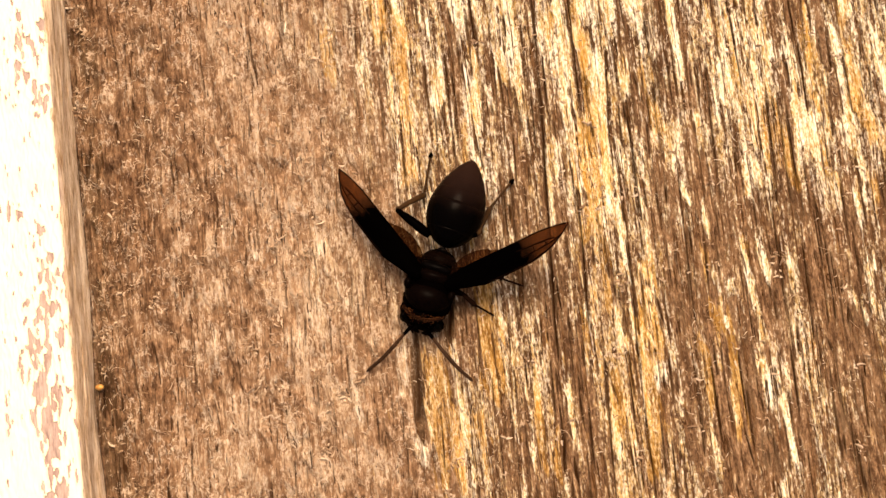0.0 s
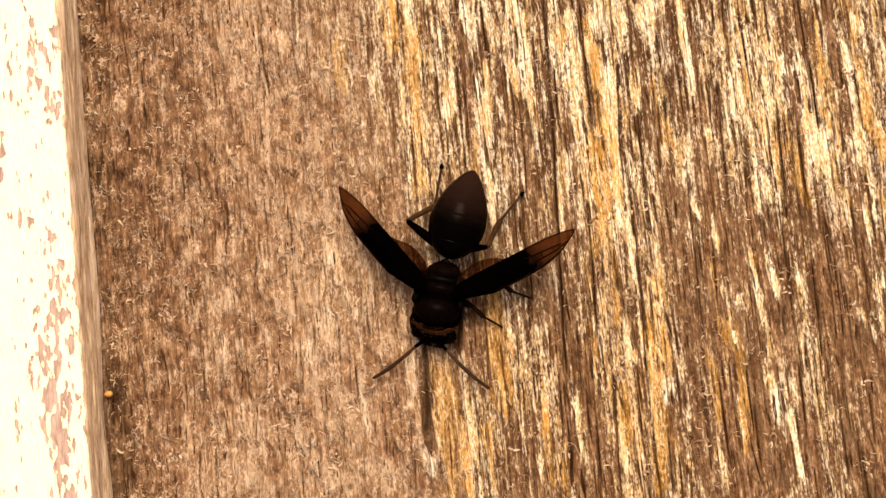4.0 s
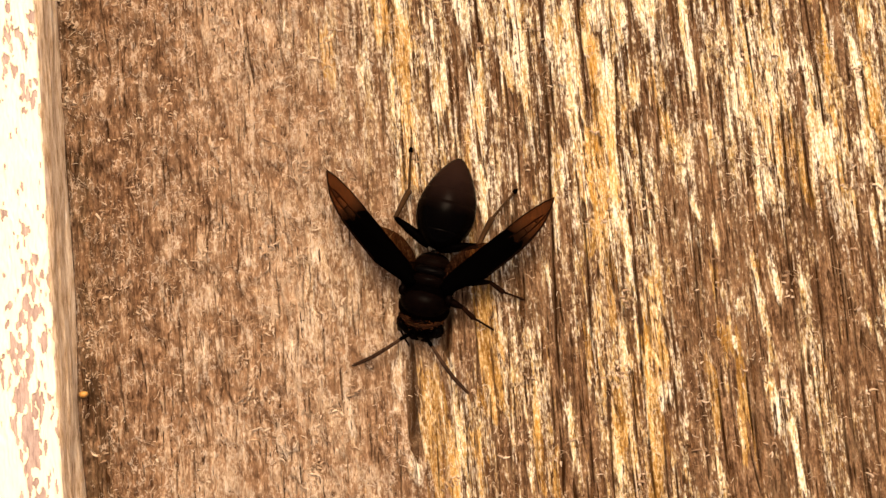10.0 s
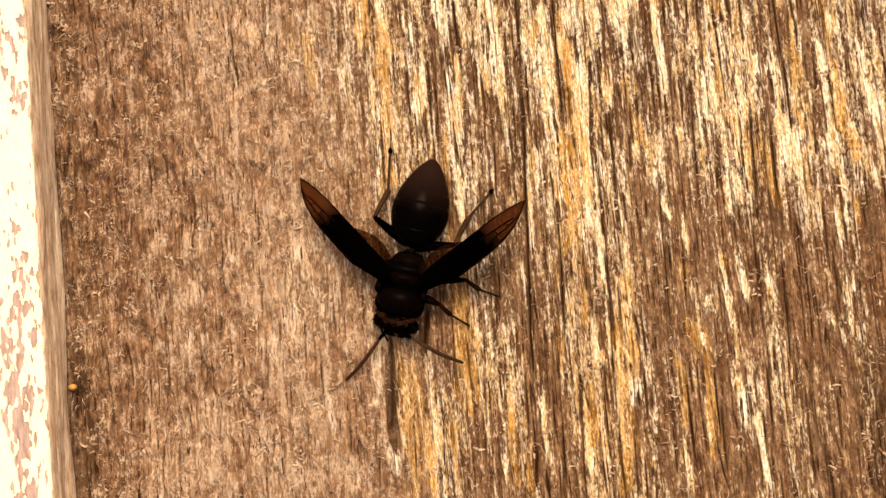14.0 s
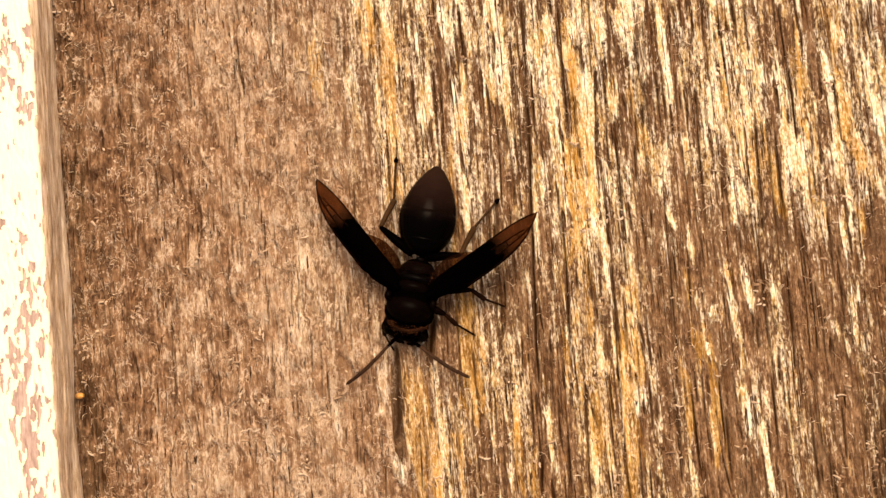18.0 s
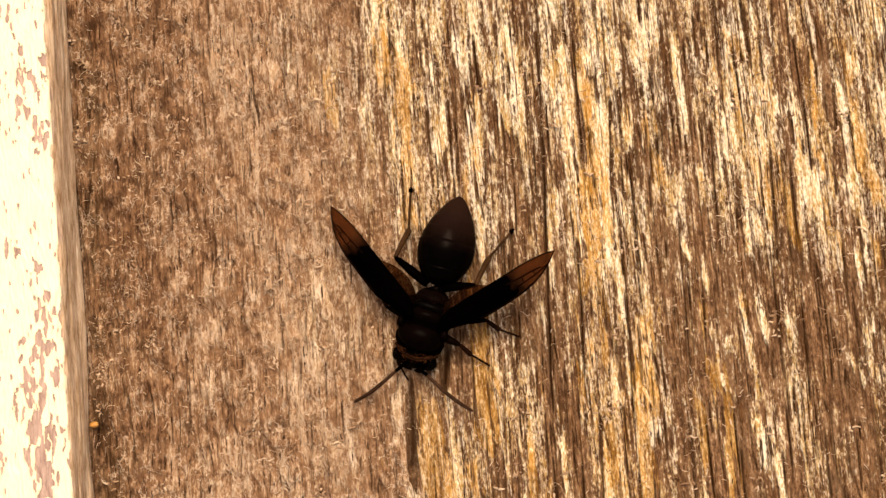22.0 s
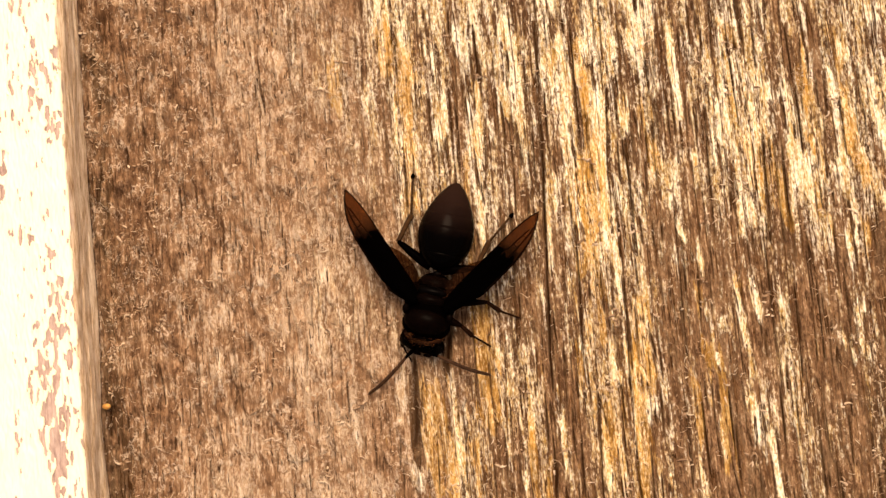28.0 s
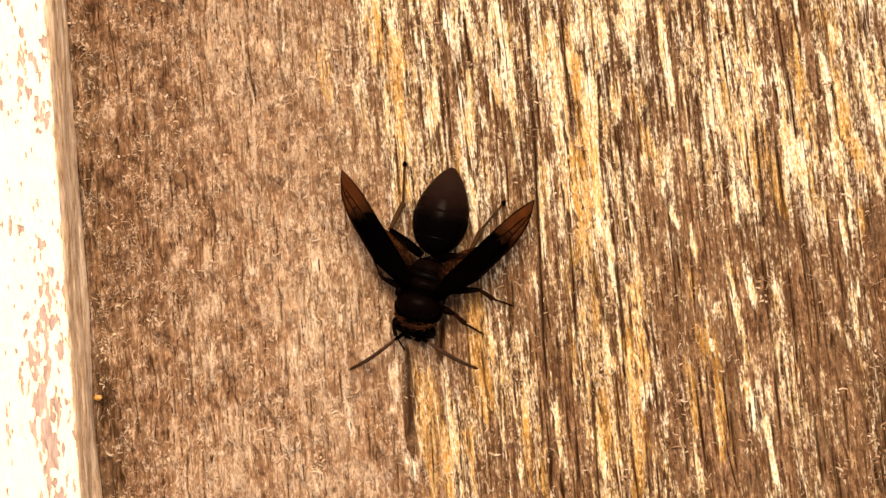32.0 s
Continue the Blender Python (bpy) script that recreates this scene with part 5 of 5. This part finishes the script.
# ---- what moves: seconds, millimetres on the board, degrees ----
THORAX = [
    (0, -4.05, -6.37, -114.66),
    (0.5, -4.06, -6.33, -113.62),
    (1, -3.99, -6.33, -111.48),
    (1.5, -4.02, -6.38, -109.56),
    (2, -4.12, -6.58, -108.52),
    (2.5, -4.26, -6.6, -108.06),
    (4.5, -4.24, -6.34, -106.31),
    (5, -4.19, -6.22, -105.83),
    (5.5, -4.53, -6.23, -109.11),
    (6, -4.81, -6.23, -111.59),
    (6.5, -4.73, -6.23, -111.74),
    (7, -4.68, -6.14, -111.66),
    (7.5, -4.84, -6.12, -111.55),
    (8, -4.87, -6.13, -111.15),
    (8.5, -4.7, -6.01, -111.62),
    (9, -4.49, -5.77, -111.26),
    (9.5, -4.29, -5.51, -109.22),
    (10, -4.23, -5.46, -108.2),
    (10.5, -4.28, -5.62, -107.64),
    (11, -4.43, -5.72, -107.88),
    (11.5, -4.61, -5.62, -109.86),
    (12, -4.69, -5.51, -110.38),
    (12.5, -4.83, -5.5, -109.35),
    (13, -5.02, -5.44, -110.4),
    (13.5, -4.92, -5.37, -110.81),
    (14, -4.56, -5.44, -108.14),
    (14.5, -4.43, -5.4, -108.68),
    (16.5, -4.39, -5.23, -110.94),
    (17, -4.23, -5.23, -110.07),
    (17.5, -4.09, -5.29, -108.73),
    (18, -4.05, -5.25, -107.87),
    (18.5, -4.02, -5.2, -108.69),
    (19, -3.94, -5.15, -110.05),
    (19.5, -4.01, -5.12, -110.48),
    (20, -4.28, -4.99, -111.48),
    (20.5, -4.34, -4.78, -111.72),
    (21, -4.22, -4.78, -111.65),
    (21.5, -4.32, -4.82, -113.3),
    (22, -4.4, -4.92, -113.6),
    (22.5, -4.13, -5.34, -110.18),
    (23, -3.84, -5.58, -107.6),
    (23.5, -3.81, -5.46, -107.07),
    (24, -3.95, -5.35, -106.91),
    (24.5, -4.12, -5.08, -107.51),
    (25, -4.21, -4.79, -108.03),
    (25.5, -4.21, -4.88, -108.6),
    (27.5, -4.14, -5.21, -108.36),
    (28, -4.09, -5.35, -108.68),
    (28.5, -4.12, -5.33, -110.15),
    (29, -4.05, -5.32, -110.27),
    (29.5, -3.9, -5.23, -109.6),
    (30, -4, -5.04, -109.75),
    (30.5, -4.28, -4.94, -109.41),
    (31, -4.26, -5.04, -108.19),
    (31.5, -4.12, -5.06, -109.45),
    (32, -4.03, -4.84, -111.87),
]
ABDOMEN = [
    (0, -1.97, -1.82, 64.89, -1.61),
    (0.5, -2.05, -1.75, 62.97, -3.96),
    (1, -2.16, -1.68, 67.46, -4),
    (1.5, -2.34, -1.67, 67.08, -3.85),
    (2, -2.53, -1.84, 67.27, -3.88),
    (2.5, -2.71, -1.85, 64.52, 1.16),
    (4.5, -2.83, -1.54, 67.61, 3.92),
    (5, -2.83, -1.41, 66.83, 4.14),
    (5.5, -2.9, -1.51, 60.75, 3.1),
    (6, -2.97, -1.58, 63.25, 3.39),
    (6.5, -2.87, -1.58, 59.16, -3.92),
    (7, -2.83, -1.49, 64.12, 3.55),
    (7.5, -3, -1.47, 62.79, 3.33),
    (8, -3.07, -1.47, 63.57, 0.4),
    (8.5, -2.86, -1.36, 67.6, -3.88),
    (9, -2.68, -1.11, 66.39, -3.83),
    (9.5, -2.65, -0.78, 70.48, -3.8),
    (10, -2.67, -0.71, 70.5, -3.88),
    (10.5, -2.77, -0.85, 71.01, -3.84),
    (11, -2.9, -0.96, 66.49, -3.8),
    (11.5, -2.91, -0.92, 66.77, -3.97),
    (12, -2.95, -0.82, 66.52, -3.91),
    (12.5, -3.17, -0.79, 66.99, -3.87),
    (13, -3.28, -0.75, 66.39, -3.81),
    (13.5, -3.14, -0.69, 64.17, -3.79),
    (14, -3.01, -0.69, 71.22, -3.92),
    (14.5, -2.83, -0.67, 71.31, -3.95),
    (16.5, -2.6, -0.56, 71.63, 3.12),
    (17, -2.52, -0.54, 69.94, -3.79),
    (17.5, -2.49, -0.55, 72.57, -3.79),
    (18, -2.52, -0.49, 74.31, -3.88),
    (18.5, -2.42, -0.47, 73.75, -1.55),
    (19, -2.22, -0.45, 70.39, 1.78),
    (19.5, -2.26, -0.44, 69.55, 0.45),
    (20, -2.45, -0.34, 68.22, -0.73),
    (20.5, -2.49, -0.13, 68.65, -3.82),
    (21, -2.38, -0.13, 66.47, -3.98),
    (21.5, -2.34, -0.23, 69.01, 1.55),
    (22, -2.4, -0.34, 70.2, -3.94),
    (22.5, -2.41, -0.65, 69.51, -3.8),
    (23, -2.33, -0.81, 71.22, -3.86),
    (23.5, -2.34, -0.68, 68.7, -3.82),
    (24, -2.49, -0.57, 72.29, -3.94),
    (24.5, -2.62, -0.31, 66.79, 1.88),
    (25, -2.66, -0.03, 63.85, 1.29),
    (25.5, -2.62, -0.14, 67.43, 1.91),
    (27.5, -2.56, -0.46, 68.83, -3.92),
    (28, -2.49, -0.61, 72.18, 2.33),
    (28.5, -2.39, -0.63, 70.25, 1.9),
    (29, -2.31, -0.63, 73.73, -1.78),
    (29.5, -2.22, -0.52, 68.76, -3.8),
    (30, -2.31, -0.34, 73.58, 2.59),
    (30.5, -2.62, -0.22, 65.46, 1.71),
    (31, -2.7, -0.29, 73.79, 2.96),
    (31.5, -2.45, -0.35, 66.33, -3.88),
    (32, -2.17, -0.2, 71.28, -3.94),
]
WING_A = [
    (0, -5.62, -3.55, 120.79, -0.62),
    (0.5, -5.68, -3.55, 122.35, -1.91),
    (1, -5.71, -3.61, 123.79, 2.93),
    (1.5, -5.83, -3.72, 123.18, 1.25),
    (2, -5.98, -3.95, 124.28, -1.03),
    (2.5, -6.15, -3.99, 124.37, 6.2),
    (4.5, -6.2, -3.79, 123.89, 4.94),
    (5, -6.18, -3.69, 119.62, -1.15),
    (5.5, -6.37, -3.58, 118.59, 0.04),
    (6, -6.52, -3.51, 116.89, 1.75),
    (6.5, -6.44, -3.5, 115.44, -1.92),
    (7, -6.39, -3.41, 115.26, 0.48),
    (7.5, -6.56, -3.4, 117.23, 9.79),
    (8, -6.61, -3.42, 116.26, -1.92),
    (8.5, -6.42, -3.28, 117.59, 9.93),
    (9, -6.22, -3.06, 116.69, 10.1),
    (9.5, -6.12, -2.86, 120.49, 10.33),
    (10, -6.11, -2.84, 122.68, 5.46),
    (10.5, -6.18, -3.02, 123.28, -0.57),
    (11, -6.33, -3.11, 122.48, -1.88),
    (11.5, -6.41, -2.95, 122.26, -0.35),
    (12, -6.47, -2.82, 123.5, 1.78),
    (12.5, -6.65, -2.85, 122.33, 1.27),
    (13, -6.8, -2.75, 123.25, 2.28),
    (13.5, -6.67, -2.67, 120.43, 3.27),
    (14, -6.44, -2.83, 126.75, -0.65),
    (14.5, -6.28, -2.77, 126.28, -1.88),
    (16.5, -6.14, -2.53, 123.61, -1.83),
    (17, -6.02, -2.56, 120.89, 2.72),
    (17.5, -5.95, -2.65, 122.29, -0.66),
    (18, -5.94, -2.64, 122.22, 9.65),
    (18.5, -5.88, -2.57, 125.31, -1.03),
    (19, -5.73, -2.48, 118.82, 8.84),
    (19.5, -5.78, -2.43, 119.69, 8.84),
    (20, -6.01, -2.27, 119.85, 2.85),
    (20.5, -6.06, -2.05, 120.12, 6.85),
    (21, -5.94, -2.05, 120.25, -0.6),
    (21.5, -5.95, -2.05, 123.14, -0.36),
    (22, -6.02, -2.13, 122.51, -1.58),
    (22.5, -5.92, -2.66, 124.15, 2),
    (23, -5.74, -2.98, 129.78, 6.18),
    (23.5, -5.74, -2.88, 122.56, 10.31),
    (24, -5.88, -2.78, 123.91, 4.41),
    (24.5, -6.03, -2.49, 121.81, 9.72),
    (25, -6.09, -2.17, 119.04, 2.55),
    (25.5, -6.07, -2.25, 116.1, 8.76),
    (27.5, -6.01, -2.58, 117.5, 1.08),
    (28, -5.95, -2.71, 117.28, -0.02),
    (28.5, -5.9, -2.65, 117.73, 6.04),
    (29, -5.83, -2.64, 118, -1.89),
    (29.5, -5.71, -2.57, 115.4, 8.76),
    (30, -5.8, -2.37, 118.25, -1.89),
    (30.5, -6.1, -2.28, 114.33, 9.17),
    (31, -6.14, -2.43, 116.77, -1.86),
    (31.5, -5.94, -2.41, 113.58, 9.58),
    (32, -5.73, -2.11, 114.91, -0.11),
]
WING_B = [
    (0, -0.71, -5.81, 17.84, 13.84),
    (0.5, -0.73, -5.72, 15.83, 13.91),
    (1, -0.68, -5.59, 20.58, 13.89),
    (1.5, -0.74, -5.53, 18.75, 13.86),
    (2, -0.86, -5.67, 19.09, 13.85),
    (2.5, -1.01, -5.67, 20.75, 13.83),
    (4.5, -1.02, -5.3, 21.48, 0.03),
    (5, -0.98, -5.16, 26.45, -1.91),
    (5.5, -1.27, -5.35, 25.39, -0.01),
    (6, -1.5, -5.5, 28.81, -1.96),
    (6.5, -1.42, -5.5, 21.63, 0.01),
    (7, -1.37, -5.4, 28.88, -1.98),
    (7.5, -1.54, -5.39, 30.19, -1.91),
    (8, -1.57, -5.37, 26.85, -1.88),
    (8.5, -1.4, -5.27, 32.55, -1.87),
    (9, -1.19, -5.01, 31.87, -1.96),
    (9.5, -1.02, -4.63, 32.9, -1.91),
    (10, -0.98, -4.53, 33.54, -1.97),
    (10.5, -1.04, -4.66, 30.18, -0.04),
    (11, -1.19, -4.77, 22.53, 13.93),
    (11.5, -1.33, -4.78, 23.64, 13.98),
    (12, -1.41, -4.7, 23.87, 13.89),
    (12.5, -1.56, -4.64, 23.18, 13.91),
    (13, -1.74, -4.64, 25.45, 13.95),
    (13.5, -1.63, -4.59, 27, 13.87),
    (14, -1.31, -4.51, 31.26, 13.91),
    (14.5, -1.17, -4.5, 29.87, 13.96),
    (16.5, -1.1, -4.45, 24.62, 13.88),
    (17, -0.95, -4.41, 24.73, 13.93),
    (17.5, -0.83, -4.39, 25.16, 13.92),
    (18, -0.8, -4.3, 29.58, 13.84),
    (18.5, -0.76, -4.3, 26.92, 13.86),
    (19, -0.66, -4.33, 25.65, 13.85),
    (19.5, -0.73, -4.32, 25.3, 13.99),
    (20, -0.98, -4.25, 24.88, 13.97),
    (20.5, -1.04, -4.05, 24.79, 13.9),
    (21, -0.92, -4.04, 21.42, 13.97),
    (21.5, -0.99, -4.18, 24.25, 13.87),
    (22, -1.07, -4.3, 26.1, 13.96),
    (22.5, -0.85, -4.52, 25.36, 13.93),
    (23, -0.6, -4.61, 30.88, 13.83),
    (23.5, -0.57, -4.46, 28.06, 13.9),
    (24, -0.71, -4.35, 26.22, 13.87),
    (24.5, -0.88, -4.11, 30.64, 13.83),
    (25, -0.96, -3.85, 26.86, 13.99),
    (25.5, -0.95, -3.97, 32.48, 13.98),
    (27.5, -0.88, -4.29, 35.66, 13.88),
    (28, -0.83, -4.44, 39.82, -1.87),
    (28.5, -0.83, -4.51, 42.08, -1.89),
    (29, -0.76, -4.51, 39.52, -1.96),
    (29.5, -0.62, -4.38, 35.34, 13.83),
    (30, -0.72, -4.2, 40.05, -1.96),
    (30.5, -1.01, -4.08, 39.85, -0.11),
    (31, -1.01, -4.11, 38.88, -1.9),
    (31.5, -0.85, -4.2, 38.9, -1.91),
    (32, -0.72, -4.12, 38.47, -1.84),
]
FEELER_A = [
    (0, -6.95, -10.76, -142.91, -18.98),
    (0.5, -6.87, -10.78, -140.4, -12.56),
    (1, -6.63, -10.87, -143.16, -18.81),
    (1.5, -6.51, -11.01, -146.22, -18.96),
    (2, -6.53, -11.26, -144.09, -18.75),
    (2.5, -6.64, -11.3, -147.08, -18.85),
    (4.5, -6.47, -11.1, -149.81, -3.19),
    (5, -6.38, -11.01, -147.89, -16.74),
    (5.5, -6.99, -10.88, -150.48, -12.31),
    (6, -7.46, -10.77, -150.34, -18.96),
    (6.5, -7.39, -10.76, -159.09, -13.03),
    (7, -7.34, -10.67, -151.95, -18.72),
    (7.5, -7.49, -10.67, -145.83, -18.74),
    (8, -7.49, -10.69, -151.53, -13.5),
    (8.5, -7.36, -10.55, -132.42, -18.88),
    (9, -7.12, -10.33, -148.22, -13.63),
    (9.5, -6.76, -10.15, -143.66, -18.86),
    (10, -6.62, -10.15, -156.92, -17.84),
    (10.5, -6.62, -10.33, -130.78, -18.77),
    (11, -6.79, -10.42, -147.14, -3.72),
    (11.5, -7.13, -10.24, -151.19, -10.14),
    (12, -7.25, -10.1, -146.25, -17.59),
    (12.5, -7.3, -10.14, -161.22, -15.96),
    (13, -7.59, -10.04, -155.04, -18.7),
    (13.5, -7.51, -9.94, -162.43, -13.04),
    (14, -6.94, -10.13, -135.33, -14.43),
    (14.5, -6.85, -10.07, -151.5, -9.89),
    (16.5, -7, -9.8, -153.61, -17.4),
    (17, -6.77, -9.84, -155.04, 1.42),
    (17.5, -6.52, -9.96, -155.35, -4.4),
    (18, -6.41, -9.95, -141.66, -10.3),
    (18.5, -6.45, -9.87, -134.91, -5.58),
    (19, -6.47, -9.76, -163.11, 2.46),
    (19.5, -6.58, -9.71, -146.96, 1.03),
    (20, -6.93, -9.54, -159.37, -18.83),
    (20.5, -7.01, -9.31, -148.54, -18.75),
    (21, -6.88, -9.32, -149.38, -10.79),
    (21.5, -7.11, -9.28, -149.01, -16.78),
    (22, -7.21, -9.36, -148.4, -18.79),
    (22.5, -6.67, -9.95, -154.64, -14.31),
    (23, -6.18, -10.29, -140.7, -18.91),
    (23.5, -6.1, -10.2, -154.9, -18.75),
    (24, -6.22, -10.09, -161.68, -18.92),
    (24.5, -6.45, -9.8, -134, -18.71),
    (25, -6.58, -9.48, -128.46, -6.03),
    (25.5, -6.63, -9.55, -132.6, -13.12),
    (27.5, -6.53, -9.89, -134.02, -17.38),
    (28, -6.52, -10.02, -141.02, -18.64),
    (28.5, -6.66, -9.93, -134.46, -18.4),
    (29, -6.6, -9.92, -146.48, 0.33),
    (29.5, -6.4, -9.86, -149.45, 1.29),
    (30, -6.51, -9.67, -144.66, -18.9),
    (30.5, -6.76, -9.58, -144.07, -5.61),
    (31, -6.65, -9.73, -150.16, -16.51),
    (31.5, -6.6, -9.7, -151.78, 0.84),
    (32, -6.71, -9.37, -151.87, -8.04),
]
FEELER_B = [
    (0, -5.49, -11.43, -55.89, 0.07),
    (0.5, -5.41, -11.42, -53.26, 0.03),
    (1, -5.15, -11.46, -45.26, 0.01),
    (1.5, -5, -11.55, -47.16, -0.02),
    (2, -5.01, -11.76, -42.74, 0.16),
    (2.5, -5.11, -11.8, -43.57, 0.22),
    (4.5, -4.93, -11.55, -50.73, 0.23),
    (5, -4.84, -11.45, -48.93, -0.03),
    (5.5, -5.48, -11.41, -62.34, 0.1),
    (6, -5.98, -11.36, -51.47, 0.12),
    (6.5, -5.91, -11.36, -69.89, -0.11),
    (7, -5.85, -11.27, -56.42, 0.2),
    (7.5, -6.01, -11.26, -50.09, 0.05),
    (8, -6, -11.27, -57.48, 0.14),
    (8.5, -5.87, -11.13, -38.04, -0.12),
    (9, -5.63, -10.91, -53.03, -0.04),
    (9.5, -5.25, -10.68, -46.68, 0.12),
    (10, -5.1, -10.65, -59.43, 0.23),
    (10.5, -5.09, -10.82, -29.88, -0.02),
    (11, -5.27, -10.91, -42.54, 0.24),
    (11.5, -5.62, -10.78, -43.12, 3.91),
    (12, -5.75, -10.66, -35.43, 3.82),
    (12.5, -5.8, -10.67, -47.94, 0.09),
    (13, -6.09, -10.59, -43.95, -0.19),
    (13.5, -6.02, -10.51, -54.38, 0.1),
    (14, -5.42, -10.63, -32.94, 0.02),
    (14.5, -5.34, -10.59, -48.13, -0.23),
    (16.5, -5.5, -10.37, -51.81, 0.01),
    (17, -5.27, -10.39, -58.32, 0.21),
    (17.5, -5.01, -10.47, -56.35, 0.15),
    (18, -4.89, -10.44, -39.17, 0.02),
    (18.5, -4.93, -10.39, -35.88, -0.11),
    (19, -4.97, -10.31, -60.79, -0.09),
    (19.5, -5.08, -10.27, -42.86, 0.04),
    (20, -5.44, -10.12, -50.89, 0.05),
    (20.5, -5.52, -9.9, -48.47, -0),
    (21, -5.4, -9.91, -47.94, -0.04),
    (21.5, -5.64, -9.91, -49.11, -0.11),
    (22, -5.75, -10, -45.08, -0.03),
    (22.5, -5.17, -10.5, -49.59, 0.12),
    (23, -4.65, -10.77, -32.03, 0.19),
    (23.5, -4.57, -10.66, -33.59, 0.26),
    (24, -4.69, -10.56, -11.52, -0.06),
    (24.5, -4.92, -10.28, -3.6, -0.05),
    (25, -5.06, -9.98, -19.09, 0.17),
    (25.5, -5.11, -10.06, -6.34, 0.27),
    (27.5, -5.01, -10.39, -23.31, 0.24),
    (28, -5, -10.53, -27.05, 0.2),
    (28.5, -5.16, -10.48, -21.65, -0.22),
    (29, -5.1, -10.47, -16.47, 0.03),
    (29.5, -4.89, -10.39, -15.86, 0.02),
    (30, -5, -10.21, -25.71, -0.15),
    (30.5, -5.25, -10.11, -26.51, 0.1),
    (31, -5.13, -10.23, -33.68, -0.19),
    (31.5, -5.1, -10.23, -33.88, -0.04),
    (32, -5.22, -9.96, -36.06, 0.04),
]


def eased(rows):
    """The same rows with the tilt, the last column, evened out over two seconds."""
    tilt = [r[-1] for r in rows]
    return [(*r[:-1], sum(tilt[max(0, i - 2):i + 3]) / len(tilt[max(0, i - 2):i + 3])) for i, r in enumerate(rows)]


def motions():
    for body, z, back in ((thorax, -0.7, 0), (head, -0.4, -0.4)):
        walk(body, [(t, pose((x - WX) * MM, (y - WY) * MM, z * MM, 0, 0, a) @ pose(back * MM, 0, 0)) for t, x, y, a in THORAX])
    for limb, rows, z in ((abdomen, ABDOMEN, 4.0), (wing_a, WING_A, 5.3), (wing_b, WING_B, 5.3), (feeler_a, FEELER_A, 2.9), (feeler_b, FEELER_B, 2.5)):
        walk(limb, [(t, pose((x - WX) * MM, (y - WY) * MM, z * MM, 0, -e, a)) for t, x, y, a, e in eased(rows)])
    # the hind leg that steps back once
    knee, ankle = Matrix.Translation(knee_step * MM), Matrix.Translation(ankle_step * MM)
    step = ((0, -36, 28), (8.5, -36, 28), (8.75, -26, 34), (9.0, -8, 8), (9.4, 0, 0), (32, 0, 0))
    walk(tibia_step, [(t, knee @ pose(0, 0, 0, 0, 0, a) @ knee.inverted()) for t, a, b in step])
    for foot in (tarsus_step, claw_step):
        walk(foot, [(t, knee @ pose(0, 0, 0, 0, 0, a) @ knee.inverted() @ ankle @ pose(0, 0, 0, 0, 0, b) @ ankle.inverted()) for t, a, b in step])


motions()
